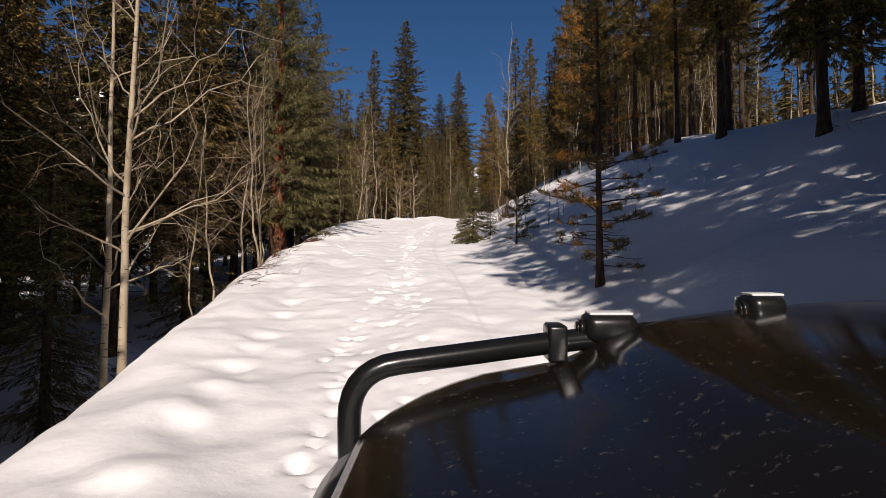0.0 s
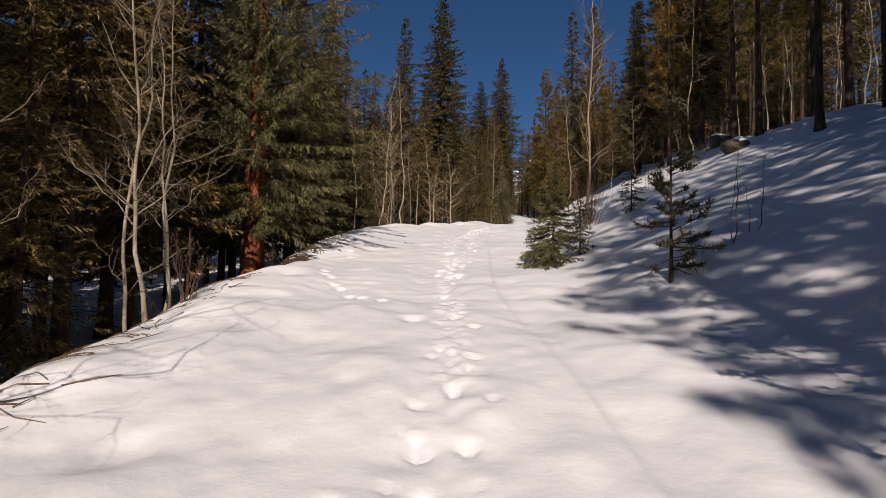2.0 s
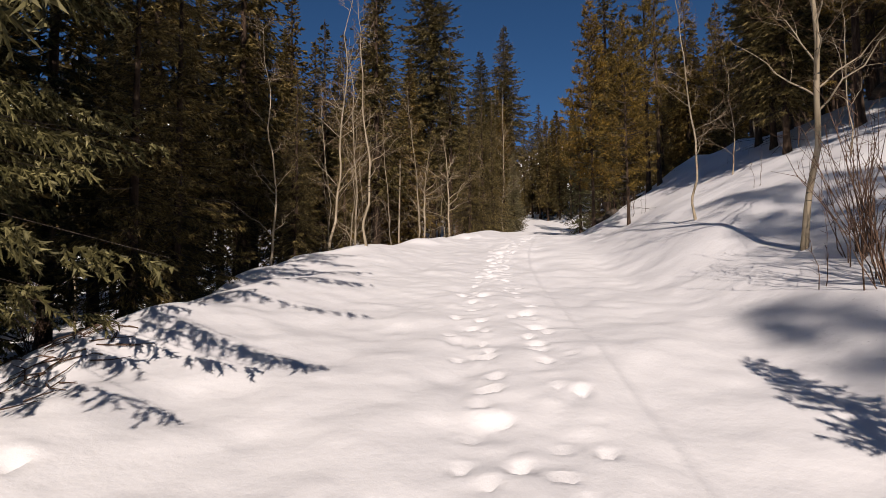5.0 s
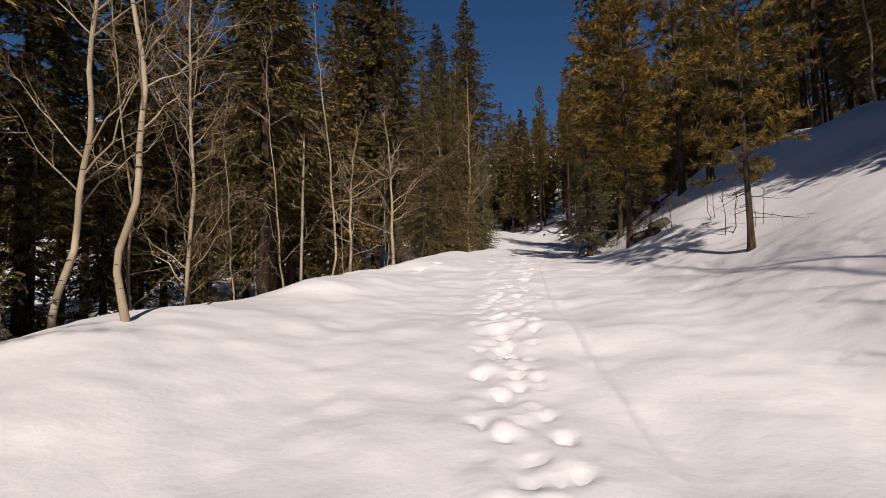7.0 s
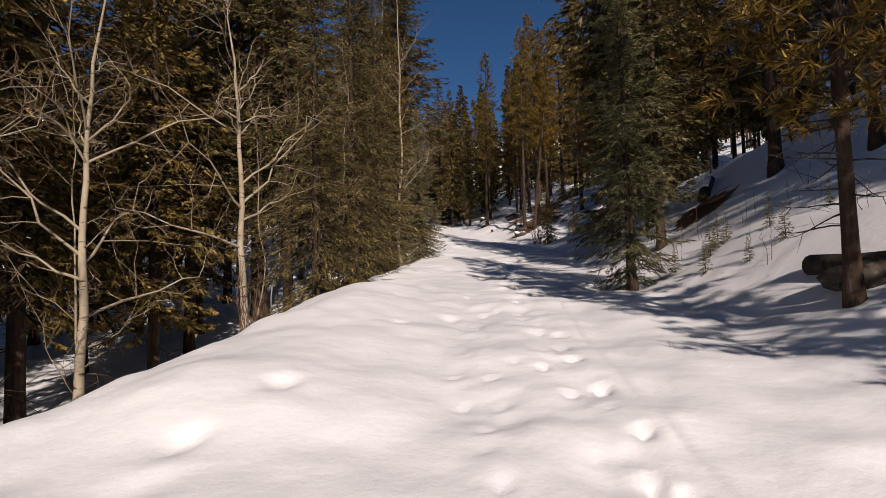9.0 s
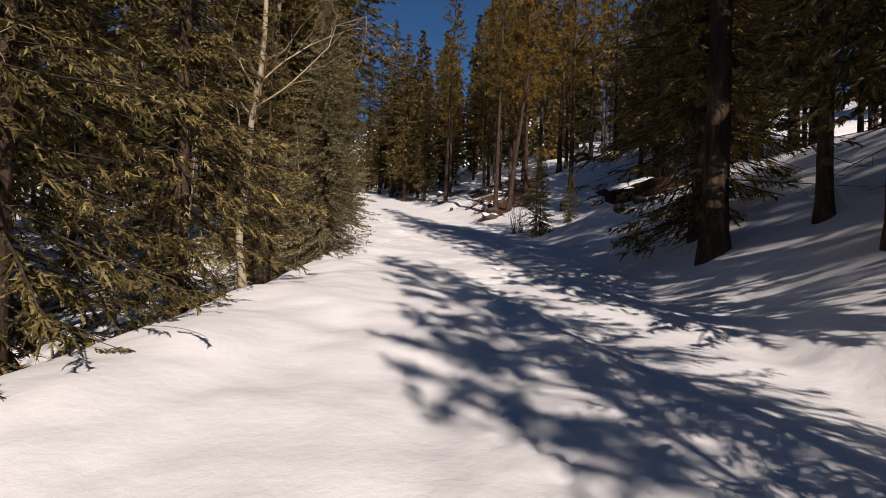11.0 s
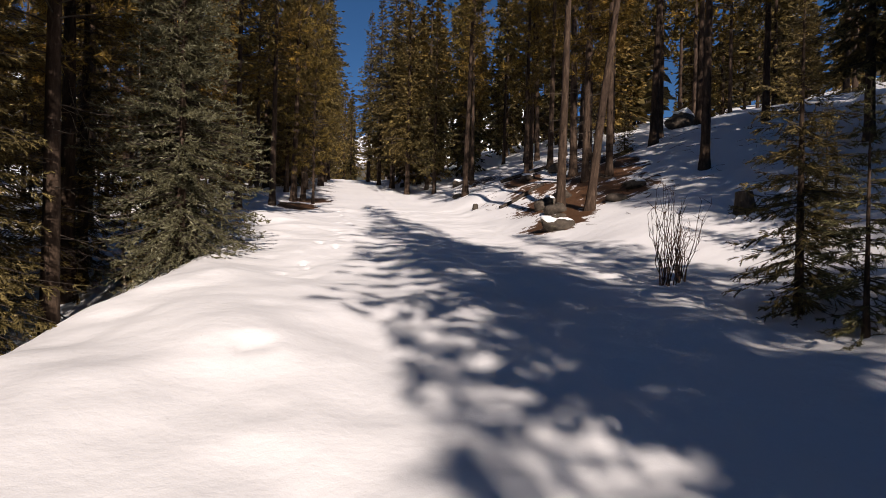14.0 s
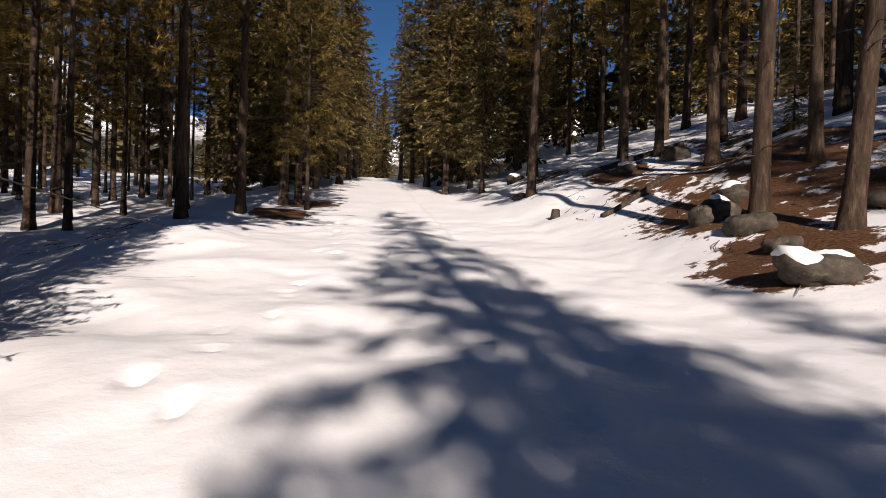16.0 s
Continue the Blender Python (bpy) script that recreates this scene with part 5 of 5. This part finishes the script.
def outcrop(x, y, turn):
    """An undercut bank: dark earth under a lip of turf, stones below and roots hanging out."""
    root = new("undercut_bank")
    root.matrix_basis = pose(x, y, float(ground_z(x, y)), 0, 0, turn)
    part("earth", lump((1.35, 0.55, 0.40), 21, 0.45), EARTH, root, "dark bare earth under the lip")
    lip = part("snow_cap", lump((1.15, 0.7, 0.13), 25, 0.5), CLEAN_SNOW, root)
    lip.location = (0.05, 0.5, 0.33)
    lip.rotation_euler = (radians(24), radians(5), 0)
    for i, (dx, dy, dz, s) in enumerate(((-0.5, -0.55, -0.22, 0.15), (0.05, -0.60, -0.24, 0.20), (0.5, -0.62, -0.26, 0.15), (-0.35, -1.0, -0.52, 0.17), (1.0, -0.4, -0.02, 0.18))):
        st = part("stone", lump((s * 1.2, s, s * 0.8), 30 + i), STONE, root)
        st.location = (dx, dy, dz)
    rng = np.random.default_rng(8)
    for i in range(4):
        a = np.array([-0.9 + 0.35 * i, -0.45, 0.1])
        line = [a + np.array([-0.55 * u * (1 if i < 2 else -0.3), -0.55 * u, -0.25 * u * u - 0.1 * u]) + rng.normal(0, 0.03, 3) for u in np.linspace(0, 1, 7)]
        part("exposed_root", tube_bm(line, 0.022 - 0.003 * i, 7), BARK_DARK, root)
    return tagged(root, "dark undercut bank with stones and hanging roots", "earth bank")


def log(x0, y0, x1, y1, r, label, cap=True):
    root = new("fallen_log")
    p = [np.array([x0 + (x1 - x0) * u, y0 + (y1 - y0) * u, float(ground_z(x0 + (x1 - x0) * u, y0 + (y1 - y0) * u)) + r * 0.5]) for u in np.linspace(0, 1, 6)]
    o = p[0].copy()
    root.location = o
    part("wood", tube_bm([q - o for q in p], r, 12), BARK_DARK, root)
    if cap:
        part("snow_cap", tube_bm([q - o + np.array([0, 0.02, r * 0.75]) for q in p[1:-1]], r * 0.62, 10), CLEAN_SNOW, root)
    return tagged(root, label, "log")


def stump(x, y, r, h):
    root = new("stump")
    root.matrix_basis = pose(x, y, float(ground_z(x, y)) - 0.05, 4, -3, x * 50)
    part_mesh("wood", trunk_mesh("wood", np.stack([np.zeros(6), np.zeros(6), np.linspace(0, h, 6)], -1), r, BARK_DARK, 1.4, 0.9), root)
    top = part("cut_face", lump((r * 0.92, r * 0.92, 0.03), 3, 0.1), BARK_GREY, root)
    top.location = (0, 0, h)
    return tagged(root, "dark old tree stump in the snow", "stump", "stumps")


outcrop(11.6, 65.6, -52)
log(4.30, 44.7, 4.55, 46.5, 0.13, "dark rotten log lying at the foot of a pine", False)
for x, y, size, k in ((4.25, 45.5, (0.42, 0.26, 0.18), 41), (4.7, 45.2, (0.34, 0.28, 0.20), 42)):
    boulder(x, y, size, k, False, "dark stone beside a rotten log on the bank")
log(12.6, 88.6, 15.4, 87.6, 0.10, "bare fallen log on needle litter", False)
log(10.9, 83.2, 12.8, 83.9, 0.07, "thin fallen pole on needle litter", False)
log(14.4, 83.8, 17.2, 85.2, 0.09, "fallen log on the snowy slope", False)
log(8.0, 53.4, 9.6, 55.4, 0.16, "dark fallen log on the bank")
for x, y, r, h in ((12.8, 73.5, 0.17, 0.42), (11.2, 100.5, 0.15, 0.35), (10.5, 108.0, 0.15, 0.35), (10.4, 84.8, 0.10, 0.25)):
    stump(x, y, r, h)


def fallen_twigs(seed, count, x0, x1, y0, y1, size, material, label, keep=lambda x, y: True):
    rng = np.random.default_rng(seed)
    a = np.column_stack([rng.uniform(x0, x1, count), rng.uniform(y0, y1, count)])
    a = a[[keep(x, y) for x, y in a]]
    t = rng.uniform(0, 2 * math.pi, len(a))
    ln = size * rng.uniform(0.3, 1.0, len(a))
    pts = []
    for u in (0, 0.5, 1):
        xy = a + np.stack([np.cos(t + 0.4 * u), np.sin(t + 0.4 * u)], -1) * (ln * u)[:, None]
        pts.append(np.column_stack([xy, ground_z(xy[:, 0], xy[:, 1]) + 0.012 + 0.05 * u * (1 - u)]))
    soup = Soup()
    soup.tubes(np.stack(pts, 1), np.full((len(a), 1), 0.007) * np.array([1.0, 0.8, 0.4]), 4)
    return tagged(new("fallen_twigs", soup.mesh("fallen_twigs", material)), label, "twigs", kind="stuff")


fallen_twigs(61, 420, -8.0, -5.0, 21.0, 27.0, 0.45, TWIG_RED, "brown fallen twigs under the big spruce")
fallen_twigs(62, 320, 9.6, 19, 76, 93, 0.5, TWIG_RED, "brown fallen twigs on the open slope", lambda x, y: x - line_x(y) > 4.2)
fallen_twigs(63, 160, -0.5, 4.4, 82, 93, 0.4, TWIG_RED, "brown fallen twigs under the pines", lambda x, y: x - line_x(y) < edge_left(y))
fallen_twigs(64, 180, -6.8, -4.2, 12, 19, 0.6, TWIG_PALE, "pale fallen twigs along the track edge", lambda x, y: x - line_x(y) < edge_left(y) + 0.9)
